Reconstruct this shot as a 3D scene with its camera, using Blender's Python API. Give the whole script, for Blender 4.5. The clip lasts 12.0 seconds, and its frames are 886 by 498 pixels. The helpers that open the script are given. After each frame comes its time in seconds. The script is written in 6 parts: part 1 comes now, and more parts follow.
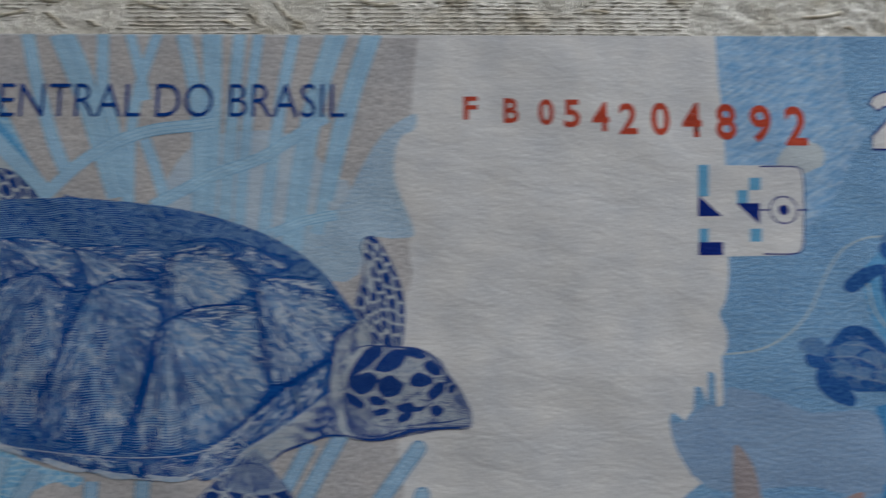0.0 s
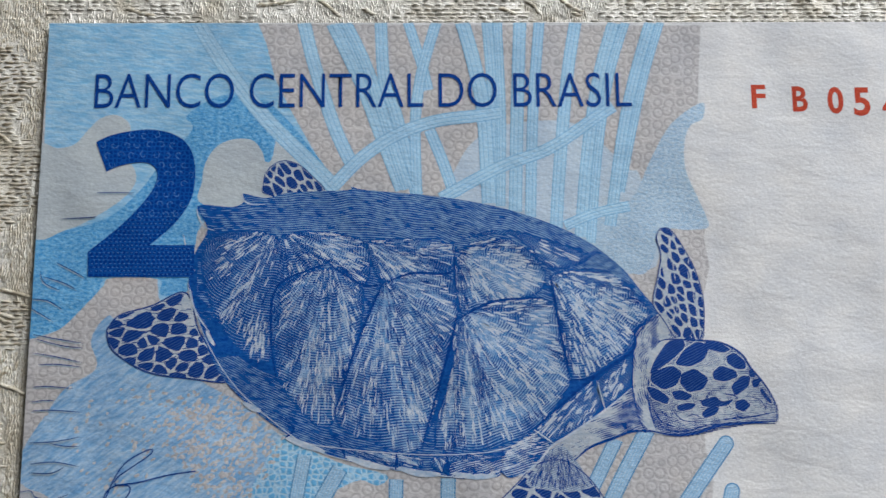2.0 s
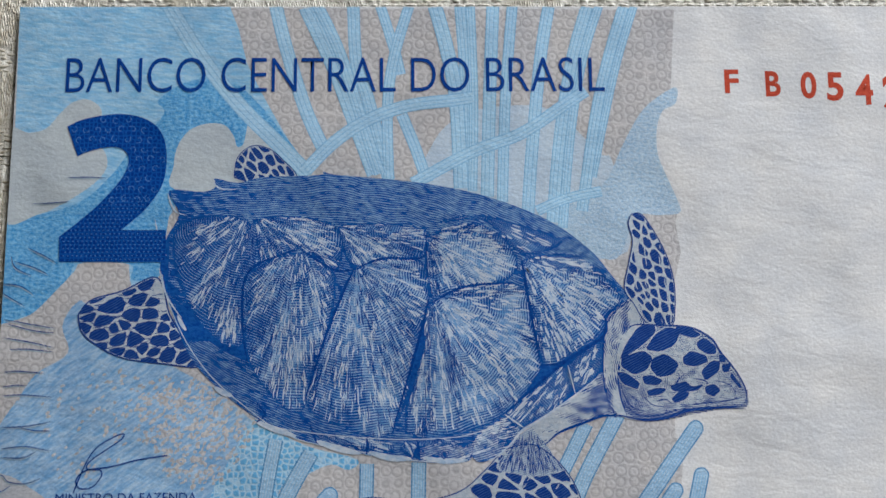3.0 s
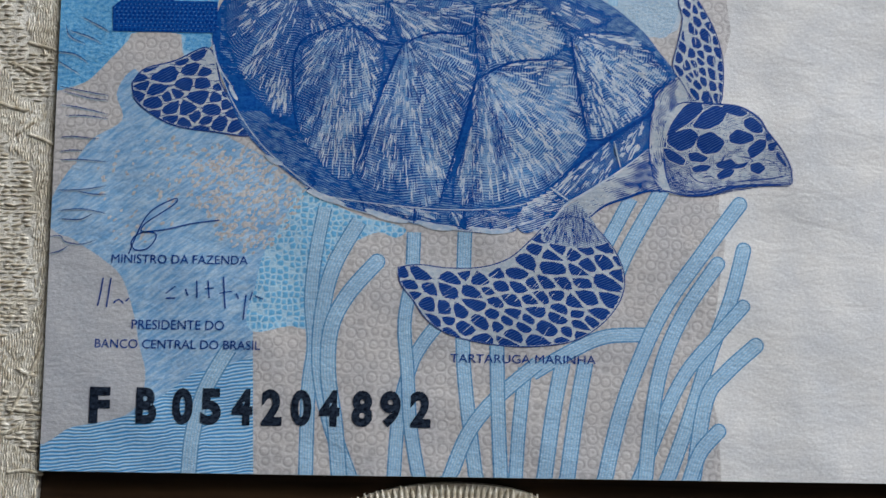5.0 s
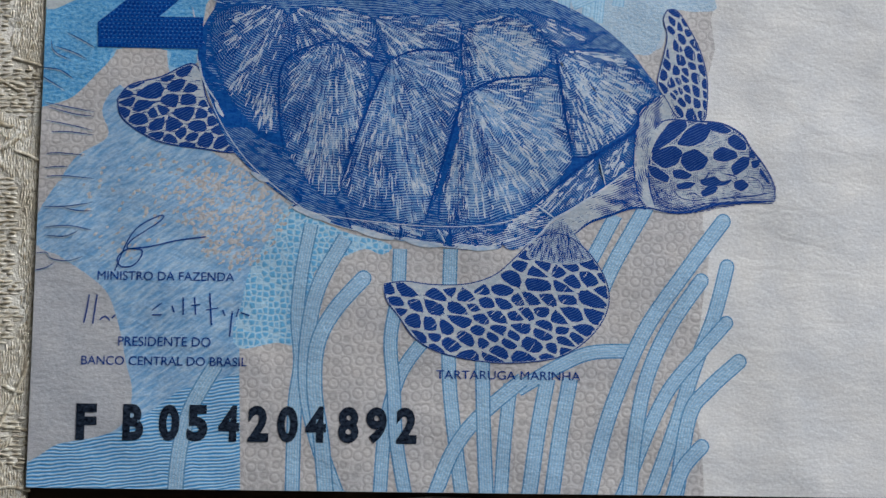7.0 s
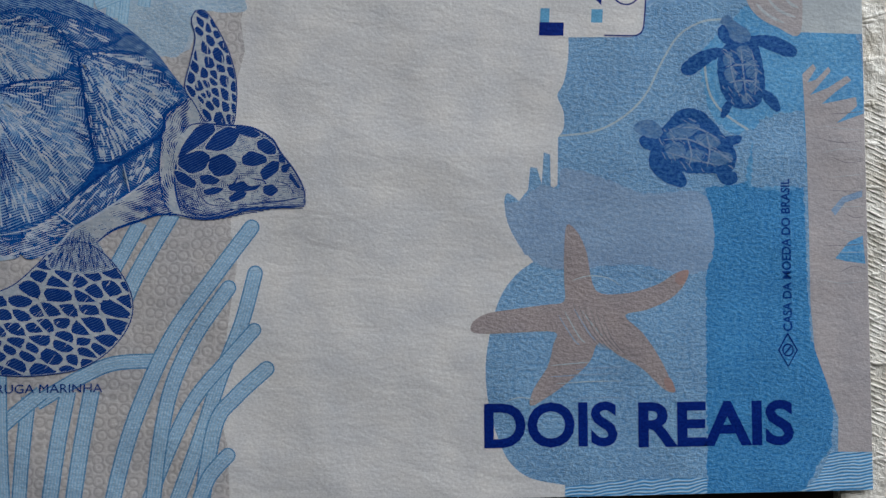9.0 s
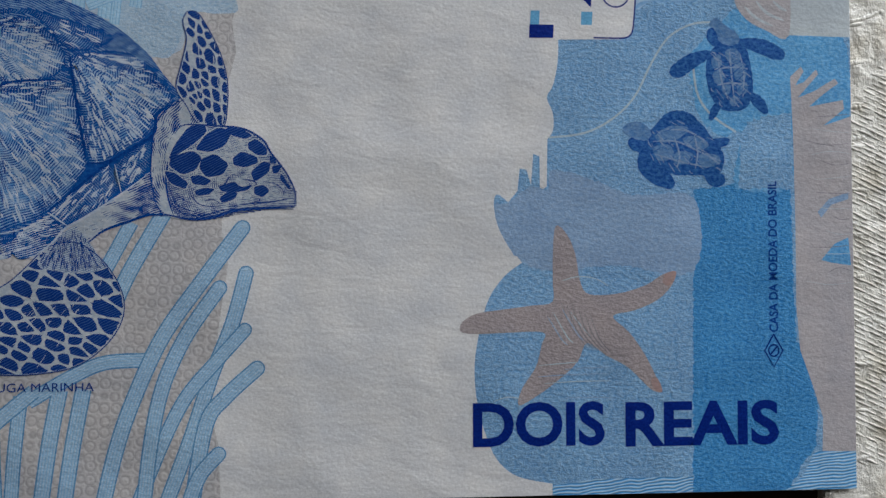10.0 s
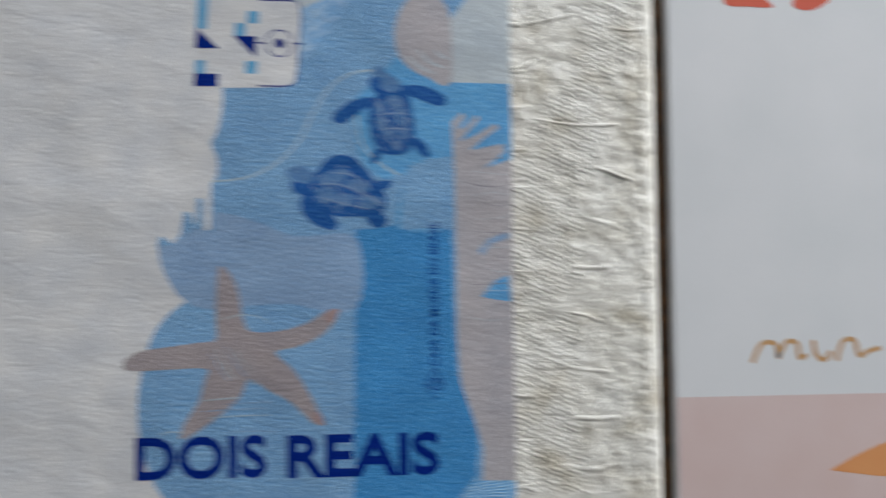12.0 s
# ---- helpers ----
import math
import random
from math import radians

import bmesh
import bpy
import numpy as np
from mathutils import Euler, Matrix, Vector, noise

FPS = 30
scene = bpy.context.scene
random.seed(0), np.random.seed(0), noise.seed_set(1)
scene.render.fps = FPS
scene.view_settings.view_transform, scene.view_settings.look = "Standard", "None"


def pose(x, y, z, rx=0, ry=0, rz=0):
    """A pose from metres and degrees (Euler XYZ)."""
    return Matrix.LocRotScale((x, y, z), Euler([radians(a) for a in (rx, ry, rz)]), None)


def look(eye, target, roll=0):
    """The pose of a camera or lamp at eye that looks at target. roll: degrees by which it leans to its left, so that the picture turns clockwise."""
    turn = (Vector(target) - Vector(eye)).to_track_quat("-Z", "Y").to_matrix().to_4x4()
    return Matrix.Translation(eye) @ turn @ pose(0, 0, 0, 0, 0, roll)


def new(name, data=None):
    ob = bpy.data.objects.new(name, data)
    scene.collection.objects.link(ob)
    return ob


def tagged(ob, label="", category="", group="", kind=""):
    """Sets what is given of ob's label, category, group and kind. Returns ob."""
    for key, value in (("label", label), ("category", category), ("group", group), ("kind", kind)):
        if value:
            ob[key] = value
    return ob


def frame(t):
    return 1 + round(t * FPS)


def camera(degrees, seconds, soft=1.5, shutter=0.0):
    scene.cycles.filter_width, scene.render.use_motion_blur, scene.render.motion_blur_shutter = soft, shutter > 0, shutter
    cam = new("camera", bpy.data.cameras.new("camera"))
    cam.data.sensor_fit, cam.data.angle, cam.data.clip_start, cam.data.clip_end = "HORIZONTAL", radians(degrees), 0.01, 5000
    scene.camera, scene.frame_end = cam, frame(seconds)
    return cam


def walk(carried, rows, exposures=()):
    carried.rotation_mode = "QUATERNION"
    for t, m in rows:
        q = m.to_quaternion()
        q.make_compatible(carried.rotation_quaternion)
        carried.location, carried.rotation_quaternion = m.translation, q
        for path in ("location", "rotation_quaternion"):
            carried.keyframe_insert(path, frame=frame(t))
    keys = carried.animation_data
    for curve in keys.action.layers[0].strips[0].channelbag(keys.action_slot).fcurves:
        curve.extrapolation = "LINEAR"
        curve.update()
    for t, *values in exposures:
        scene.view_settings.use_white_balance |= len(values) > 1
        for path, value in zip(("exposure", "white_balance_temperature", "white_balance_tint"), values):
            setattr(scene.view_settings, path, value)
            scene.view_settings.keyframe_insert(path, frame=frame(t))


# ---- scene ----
cam = camera(43.77, 12.0, soft=1.45, shutter=0.5)


PATH = [
    (0, pose(0.06386, 0.02282, 0.10244, 11.393, -0.670, -0.085)),
    (0.5, pose(0.04726, 0.02223, 0.10198, 11.348, -0.452, -0.003)),
    (1, pose(0.03635, 0.02328, 0.10089, 11.178, -0.218, -0.144)),
    (1.5, pose(0.03358, 0.02365, 0.10070, 11.011, -0.445, -0.437)),
    (2, pose(0.03593, 0.02348, 0.10018, 10.911, -0.840, -0.446)),
    (2.5, pose(0.03743, 0.02372, 0.10032, 10.633, -1.110, -0.459)),
    (2.7, pose(0.03775, 0.02431, 0.10038, 10.296, -1.068, -0.523)),
    (4.3, pose(0.04006, 0.01699, 0.10022, 7.215, -0.297, 0.354)),
    (4.5, pose(0.04004, 0.01500, 0.10082, 6.598, -0.068, 0.378)),
    (5, pose(0.03668, 0.01132, 0.09985, 5.232, 0.383, 0.813)),
    (5.5, pose(0.03596, 0.01232, 0.09953, 4.779, 0.194, 0.822)),
    (6, pose(0.03636, 0.01331, 0.09991, 4.755, 0.038, 0.823)),
    (6.5, pose(0.03650, 0.01386, 0.10028, 4.607, -0.025, 0.836)),
    (6.7, pose(0.03646, 0.01383, 0.10065, 4.603, -0.071, 0.809)),
    (8.3, pose(0.05114, 0.01663, 0.09974, 3.580, -4.283, -0.287)),
    (8.5, pose(0.05982, 0.01641, 0.10043, 3.599, -4.924, -0.564)),
    (9, pose(0.07044, 0.01823, 0.10087, 2.663, -5.527, -0.348)),
    (9.5, pose(0.07058, 0.01913, 0.10133, 2.167, -5.797, -0.192)),
    (10, pose(0.07059, 0.01945, 0.10171, 1.980, -5.941, -0.164)),
    (10.5, pose(0.07092, 0.01883, 0.10290, 2.234, -6.047, -0.190)),
    (11, pose(0.06960, 0.01922, 0.10268, 2.556, -6.586, -0.069)),
    (11.5, pose(0.07486, 0.02135, 0.10956, 3.535, -7.122, 0.342)),
    (12, pose(0.10037, 0.02049, 0.10955, 3.317, -6.996, -0.636)),
]
walk(cam, PATH, [(0.0, -0.82), (0.5, -0.42), (1.0, 0.05), (1.5, 0.13), (2.5, 0.1), (4.5, 0.05), (6.5, 0.05), (8.5, -0.46), (9.5, -0.54), (11.0, -0.54), (11.5, -0.54), (12.0, -0.46)])

MM = 0.001


# ---- light ----
world = bpy.data.worlds.new("sky")
scene.world = world
world.use_nodes = True
wt = world.node_tree
sky = wt.nodes.new("ShaderNodeTexSky")
sky.sky_type, sky.sun_disc = "NISHITA", False
sky.sun_elevation, sky.sun_rotation = radians(30), radians(48)
wt.links.new(sky.outputs[0], wt.nodes["Background"].inputs[0])
wt.nodes["Background"].inputs[1].default_value = 0.10
sun = new("sun", bpy.data.lights.new("sun", "SUN"))
sun.data.energy, sun.data.angle, sun.data.color = 0.52, radians(10), (1.0, 0.98, 0.95)
sun.matrix_world = look((0.44, 0.40, 0.34), (0, 0, 0))
# added area lamp in an unseen, assumed window; close, for falloff to the lower left
WIN_X0, WIN_X1, WIN_Z0, WIN_Z1, WALL_Y = 0.16, 0.86, 0.03, 0.46, 0.33
day = new("unseen_window_lamp", bpy.data.lights.new("unseen_window_lamp", "AREA"))
day.data.shape, day.data.size, day.data.size_y = "RECTANGLE", WIN_X1 - WIN_X0, WIN_Z1 - WIN_Z0
day.data.energy, day.data.color = 6.6, (0.905, 0.95, 1.0)
day.matrix_world = look(((WIN_X0 + WIN_X1) / 2, WALL_Y + 0.02, (WIN_Z0 + WIN_Z1) / 2), ((WIN_X0 + WIN_X1) / 2 - 0.12, 0, (WIN_Z0 + WIN_Z1) / 2 - 0.15))


# ---- materials ----
def material(name, rough=0.7, metal=0.0, spec=0.3, sheen=0.0):
    m = bpy.data.materials.new(name)
    m.use_nodes = True
    b = m.node_tree.nodes["Principled BSDF"]
    b.inputs["Roughness"].default_value = rough
    b.inputs["Metallic"].default_value = metal
    b.inputs["Specular IOR Level"].default_value = spec
    b.inputs["Sheen Weight"].default_value = sheen
    return m, m.node_tree, b


def coords(nt, sx=1.0, sy=1.0, rz=0.0):
    """Object coordinates in millimetres."""
    tc = nt.nodes.new("ShaderNodeTexCoord")
    mp = nt.nodes.new("ShaderNodeMapping")
    mp.inputs["Scale"].default_value = (1000 * sx, 1000 * sy, 1000)
    mp.inputs["Rotation"].default_value = (0, 0, radians(rz))
    nt.links.new(tc.outputs["Object"], mp.inputs["Vector"])
    return mp.outputs["Vector"]


def tex(nt, kind, vec, **values):
    n = nt.nodes.new(kind)
    nt.links.new(vec, n.inputs["Vector"])
    for key, v in values.items():
        n.inputs[key.replace("_", " ")].default_value = v
    return n


def ramp(nt, fac, stops):
    n = nt.nodes.new("ShaderNodeValToRGB")
    e = n.color_ramp.elements
    while len(e) < len(stops):
        e.new(0.5)
    for k, (p, c) in enumerate(stops):
        e[k].position, e[k].color = p, (*c, 1) if len(c) == 3 else c
    nt.links.new(fac, n.inputs["Fac"])
    return n.outputs["Color"]


def mix(nt, fac, a, b, how="MIX"):
    n = nt.nodes.new("ShaderNodeMix")
    n.data_type, n.blend_type = "RGBA", how
    for slot, v in ((0, fac), (6, a), (7, b)):
        if isinstance(v, (float, int)):
            n.inputs[slot].default_value = v
        elif isinstance(v, tuple):
            n.inputs[slot].default_value = (*v, 1)
        else:
            nt.links.new(v, n.inputs[slot])
    return n.outputs[2]


def math_node(nt, op, a, b):
    n = nt.nodes.new("ShaderNodeMath")
    n.operation = op
    for k, v in enumerate((a, b)):
        if isinstance(v, (float, int)):
            n.inputs[k].default_value = v
        else:
            nt.links.new(v, n.inputs[k])
    return n.outputs[0]


def bump(nt, b, height, dist, under=None):
    n = nt.nodes.new("ShaderNodeBump")
    n.inputs["Strength"].default_value = 1.0
    n.inputs["Distance"].default_value = dist
    nt.links.new(height, n.inputs["Height"])
    if under:
        nt.links.new(under, n.inputs["Normal"])
    nt.links.new(n.outputs[0], b.inputs["Normal"])
    return n.outputs[0]


def paper_relief(nt, b, extra=None, amount=0.03):
    """Fibres, fine crinkles, soft folds and the old fold along the middle that the whole note shares."""
    v = coords(nt)
    soft = tex(nt, "ShaderNodeTexNoise", v, Scale=0.12, Detail=1.0)
    h0 = bump(nt, b, soft.outputs[0], 0.0005)
    crease = tex(nt, "ShaderNodeTexNoise", coords(nt, 0.6, 1.3, 48), Scale=0.42, Detail=3.0, Roughness=0.55, Distortion=0.4)
    axes = nt.nodes.new("ShaderNodeSeparateXYZ")
    nt.links.new(v, axes.inputs[0])
    across = math_node(nt, "DIVIDE", axes.outputs[1], 65.0)
    fold = ramp(nt, across, [(0.44, (0, 0, 0)), (0.485, (1, 1, 1)), (0.50, (0.85, 0.85, 0.85)), (0.535, (0, 0, 0))])
    hf = bump(nt, b, fold, 0.0001, h0)
    h1 = bump(nt, b, crease.outputs[0], 0.0001, hf)
    fibre = tex(nt, "ShaderNodeTexNoise", coords(nt, 1.0, 1.3, -8), Scale=2.6, Detail=3.0)
    h2 = bump(nt, b, fibre.outputs[0], 0.00003, h1)
    if extra is not None:
        bump(nt, b, extra, amount * MM, h2)


def ink(name, light, dark, pattern="", period=0.35, angle=0.0, rough=0.6, relief=0.02, bias=0.5):
    """A printed field: two tones in fine lines, cells, rings or plain, with a broad uneven tint."""
    m, nt, b = material(name, rough, 0, 0.07)
    extra = None
    broad = tex(nt, "ShaderNodeTexNoise", coords(nt), Scale=0.22, Detail=3.0, Roughness=0.6).outputs[0]
    grain = tex(nt, "ShaderNodeTexNoise", coords(nt), Scale=5.0, Detail=2.0).outputs[0]
    if pattern == "lines":
        w = tex(nt, "ShaderNodeTexWave", coords(nt, 1, 1, angle), Scale=0.314 / period, Distortion=9.0, Detail=2.0, Detail_Scale=0.3)
        extra = w.outputs["Fac"]
        worn = tex(nt, "ShaderNodeTexNoise", coords(nt), Scale=1.6, Detail=3.0, Roughness=0.7).outputs[0]
        f = math_node(nt, "ADD", math_node(nt, "MULTIPLY", extra, 0.55), math_node(nt, "MULTIPLY", worn, 0.45))
        f = ramp(nt, f, [(bias - 0.26, (0, 0, 0)), (bias + 0.26, (1, 1, 1))])
    elif pattern == "dash":
        turn = nt.nodes.new("ShaderNodeMapping")
        turn.inputs["Scale"].default_value = (1 / period, 0.22 / period, 1)
        nt.links.new(coords(nt, 1, 1, angle), turn.inputs["Vector"])
        w = tex(nt, "ShaderNodeTexNoise", turn.outputs["Vector"], Scale=1.0, Detail=2.0, Roughness=0.6, Distortion=0.3)
        extra = w.outputs[0]
        f = ramp(nt, extra, [(0.36, (0, 0, 0)), (0.64, (1, 1, 1))])
    elif pattern == "cells":
        w = tex(nt, "ShaderNodeTexVoronoi", coords(nt), Scale=1 / period, Randomness=0.55)
        w.feature = "DISTANCE_TO_EDGE"
        extra = w.outputs["Distance"]
        f = ramp(nt, extra, [(0.04, (1, 1, 1)), (0.22, (0, 0, 0))])
    elif pattern == "rings":
        w = tex(nt, "ShaderNodeTexVoronoi", coords(nt), Scale=1 / period, Randomness=0.4)
        r = nt.nodes.new("ShaderNodeMath")
        r.operation = "PINGPONG"
        r.inputs[1].default_value = 0.22
        nt.links.new(w.outputs["Distance"], r.inputs[0])
        extra = math_node(nt, "MULTIPLY", r.outputs[0], 4.5)
        f = ramp(nt, extra, [(0.12, (0, 0, 0)), (0.5, (1, 1, 1))])
    elif pattern == "speckle":
        w = tex(nt, "ShaderNodeTexNoise", coords(nt, 1, 1.5, angle), Scale=1 / period, Detail=3.0, Roughness=0.7)
        extra = w.outputs[0]
        f = ramp(nt, extra, [(0.36, (0, 0, 0)), (0.64, (1, 1, 1))])
    else:
        f = ramp(nt, grain, [(0.35, (0, 0, 0)), (0.65, (1, 1, 1))])
    c = mix(nt, f, dark, light)
    tint = ramp(nt, broad, [(0.3, (0.88, 0.9, 0.93)), (0.7, (1.06, 1.05, 1.03))])
    c = mix(nt, 1.0, c, tint, "MULTIPLY")
    g = ramp(nt, grain, [(0.3, (0.93, 0.93, 0.93)), (0.7, (1.05, 1.05, 1.05))])
    c = mix(nt, 1.0, c, g, "MULTIPLY")
    nt.links.new(c, b.inputs["Base Color"])
    paper_relief(nt, b, extra, relief)
    return m


WATER_WHITE = ink("unprinted_paper", (0.725, 0.715, 0.715), (0.685, 0.675, 0.68), rough=0.75)
BEIGE = ink("beige_ring_print", (0.57, 0.545, 0.545), (0.45, 0.43, 0.435), "rings", 1.05, relief=0.016)
ROSE = ink("rose_grey_print", (0.50, 0.465, 0.48), (0.44, 0.41, 0.43), "speckle", 0.6, relief=0.05)
GREY_ROSE = ink("greyish_rose_print", (0.53, 0.535, 0.565), (0.45, 0.46, 0.50), "speckle", 0.6, relief=0.04)
GREY = ink("pale_grey_print", (0.54, 0.59, 0.62), (0.49, 0.54, 0.58), "speckle", 0.6)
SKY = ink("sky_blue_line_print", (0.40, 0.62, 0.80), (0.22, 0.49, 0.75), "dash", 0.34, 96, relief=0.02)
SKY_DEEP = ink("blue_speckled_print", (0.24, 0.53, 0.78), (0.04, 0.27, 0.62), "speckle", 0.42, relief=0.035)
PALE = ink("pale_blue_print", (0.41, 0.57, 0.74), (0.18, 0.38, 0.65), "dash", 0.34, 55, relief=0.03)
CELLS = ink("cell_print", (0.44, 0.64, 0.79), (0.14, 0.42, 0.71), "cells", 0.55, relief=0.04)
WAVES = ink("wave_line_print", (0.44, 0.64, 0.80), (0.05, 0.29, 0.64), "lines", 0.3, 84, relief=0.03)
GRASS = ink("seagrass_print", (0.44, 0.60, 0.74), (0.32, 0.50, 0.69), "speckle", 0.45, relief=0.07)
GRASS_UP = ink("upper_seagrass_print", (0.45, 0.65, 0.81), (0.36, 0.59, 0.78), "speckle", 0.4)
GRASS_LINE = ink("seagrass_line_print", (0.31, 0.53, 0.73), (0.21, 0.43, 0.67), "speckle", 0.5)
LOBE = ink("stippled_pale_blue_print", (0.53, 0.64, 0.73), (0.31, 0.47, 0.65), "speckle", 0.34, relief=0.03)
HAZE = ink("pale_haze_print", (0.55, 0.63, 0.72), (0.46, 0.57, 0.69), "speckle", 0.4)
GRASS_RIM = ink("seagrass_rim_print", (0.16, 0.35, 0.57), (0.07, 0.23, 0.47), "speckle", 0.5)
SEA = ink("sea_blue_print", (0.28, 0.46, 0.66), (0.14, 0.32, 0.57), "speckle", 0.45, relief=0.12)
SEA_PALE = ink("grey_blue_print", (0.31, 0.43, 0.60), (0.22, 0.35, 0.55), "speckle", 0.45, relief=0.06)
SEA_BRIGHT = ink("bright_sea_blue_print", (0.20, 0.46, 0.72), (0.07, 0.30, 0.62), "speckle", 0.45, relief=0.05)
SEA_DEEP = ink("deep_sea_blue_print", (0.10, 0.34, 0.63), (0.025, 0.20, 0.51), "speckle", 0.4, relief=0.11)
STAR = ink("starfish_print", (0.40, 0.345, 0.35), (0.335, 0.29, 0.295), "speckle", 0.5, relief=0.1)
STAR_DARK = ink("starfish_line_print", (0.26, 0.24, 0.27), (0.21, 0.20, 0.23))
STAR_PALE = ink("starfish_pale_line_print", (0.47, 0.42, 0.42), (0.42, 0.37, 0.38))
STAR_TIP = ink("starfish_tip_print", (0.42, 0.28, 0.26), (0.37, 0.27, 0.26), "speckle", 0.5)
NAVY = ink("navy_intaglio", (0.002, 0.024, 0.23), (0.001, 0.014, 0.17), rough=0.5)
NUMERAL = ink("numeral_blue", (0.006, 0.085, 0.36), (0.001, 0.04, 0.25), "cells", 0.4, rough=0.5)
NUMERAL_LIGHT = ink("numeral_pattern_blue", (0.10, 0.24, 0.50), (0.05, 0.16, 0.43))
LETTER = ink("lettering_blue", (0.005, 0.060, 0.30), (0.002, 0.04, 0.24), rough=0.55)
BLACK = ink("black_serial_ink", (0.030, 0.045, 0.075), (0.001, 0.003, 0.010), "speckle", 0.45, bias=0.5)
RED = ink("red_serial_ink", (0.58, 0.085, 0.04), (0.42, 0.045, 0.025), "speckle", 0.3)
SKIN_BLUE = ink("skin_blue", (0.50, 0.55, 0.615), (0.19, 0.29, 0.46), "lines", 0.18, 70)
SHELL = ink("shell_blue", (0.010, 0.105, 0.375), (0.001, 0.050, 0.275), "speckle", 0.5)
SHELL_MID = ink("plate_blue", (0.010, 0.100, 0.350), (0.001, 0.052, 0.270), "speckle", 0.6)
SHELL_LIGHT = ink("streak_pale", (0.60, 0.64, 0.70), (0.35, 0.47, 0.63), "speckle", 0.9)
HATCH = ink("hatching_blue", (0.37, 0.49, 0.66), (0.11, 0.28, 0.56), "speckle", 1.1)
RIM_STROKE = ink("rim_stroke_blue", (0.27, 0.40, 0.58), (0.10, 0.24, 0.48), "speckle", 0.5)
SHELL_DARK = ink("streak_navy", (0.004, 0.065, 0.29), (0.001, 0.035, 0.22))
SKIN = ink("skin_pale", (0.55, 0.58, 0.61), (0.38, 0.45, 0.54), "speckle", 0.5)
SPOT = ink("spot_blue", (0.09, 0.19, 0.42), (0.002, 0.035, 0.22), "lines", 0.22, 62, bias=0.82)
BABY = ink("baby_blue", (0.04, 0.16, 0.41), (0.003, 0.05, 0.26), "speckle", 0.4)
BABY_LIGHT = ink("baby_plate_blue", (0.15, 0.27, 0.46), (0.06, 0.17, 0.39), "speckle", 0.5)
BABY_PALE = ink("baby_pale_blue", (0.27, 0.36, 0.50), (0.17, 0.27, 0.45), "speckle", 0.5)
LINE_WHITE = ink("pale_print_and_emboss_line", (0.46, 0.56, 0.62), (0.40, 0.51, 0.59))
MARK_LIGHT = ink("mark_light_blue", (0.16, 0.42, 0.66), (0.12, 0.37, 0.61))


def satin():
    m, nt, b = material("ivory_satin", 0.34, 0.0, 0.6, 0.15)
    v = coords(nt)
    broad = tex(nt, "ShaderNodeTexNoise", v, Scale=0.22, Detail=3.0).outputs[0]
    fine = tex(nt, "ShaderNodeTexNoise", coords(nt, 1, 3), Scale=4.0, Detail=2.0).outputs[0]
    c = ramp(nt, broad, [(0.30, (0.62, 0.57, 0.48)), (0.45, (0.79, 0.76, 0.70)), (0.7, (0.88, 0.86, 0.82))])
    c = mix(nt, 1.0, c, ramp(nt, fine, [(0.3, (0.84, 0.82, 0.77)), (0.7, (1.06, 1.06, 1.05))]), "MULTIPLY")
    nt.links.new(c, b.inputs["Base Color"])
    glint = tex(nt, "ShaderNodeTexNoise", v, Scale=2.6, Detail=2.0).outputs[0]
    nt.links.new(ramp(nt, glint, [(0.35, (0.5, 0.5, 0.5)), (0.65, (0.2, 0.2, 0.2))]), b.inputs["Roughness"])
    soft = tex(nt, "ShaderNodeTexNoise", v, Scale=0.6, Detail=3.0)
    h0 = bump(nt, b, soft.outputs[0], 0.0005)
    thread = tex(nt, "ShaderNodeTexNoise", coords(nt, 3.5, 1.0), Scale=2.2, Detail=2.0).outputs[0]
    h = bump(nt, b, thread, 0.00005, h0)
    bump(nt, b, fine, 0.00004, h)
    return m


def gold_thread():
    m, nt, b = material("tan_silk_thread", 0.32, 0.0, 0.7, 0.2)
    n = tex(nt, "ShaderNodeTexNoise", coords(nt), Scale=2.0, Detail=3.0).outputs[0]
    nt.links.new(ramp(nt, n, [(0.3, (0.32, 0.26, 0.17)), (0.5, (0.56, 0.50, 0.39)), (0.72, (0.84, 0.81, 0.72))]), b.inputs["Base Color"])
    return m


def wood():
    m, nt, b = material("dark_brown_wood", 0.45, 0, 0.4)
    v = coords(nt, 0.05, 1.0)
    n = tex(nt, "ShaderNodeTexNoise", v, Scale=0.5, Detail=6.0, Distortion=0.8).outputs[0]
    c = ramp(nt, n, [(0.3, (0.035, 0.017, 0.008)), (0.55, (0.08, 0.041, 0.019)), (0.75, (0.14, 0.076, 0.036))])
    nt.links.new(c, b.inputs["Base Color"])
    bump(nt, b, n, 0.0001)
    return m


def card_paper(name, a, c2):
    m, nt, b = material(name, 0.55, 0, 0.35)
    n = tex(nt, "ShaderNodeTexNoise", coords(nt), Scale=0.1, Detail=4.0).outputs[0]
    nt.links.new(ramp(nt, n, [(0.3, a), (0.7, c2)]), b.inputs["Base Color"])
    f = tex(nt, "ShaderNodeTexNoise", coords(nt), Scale=3.0, Detail=3.0).outputs[0]
    bump(nt, b, f, 0.00001)
    return m


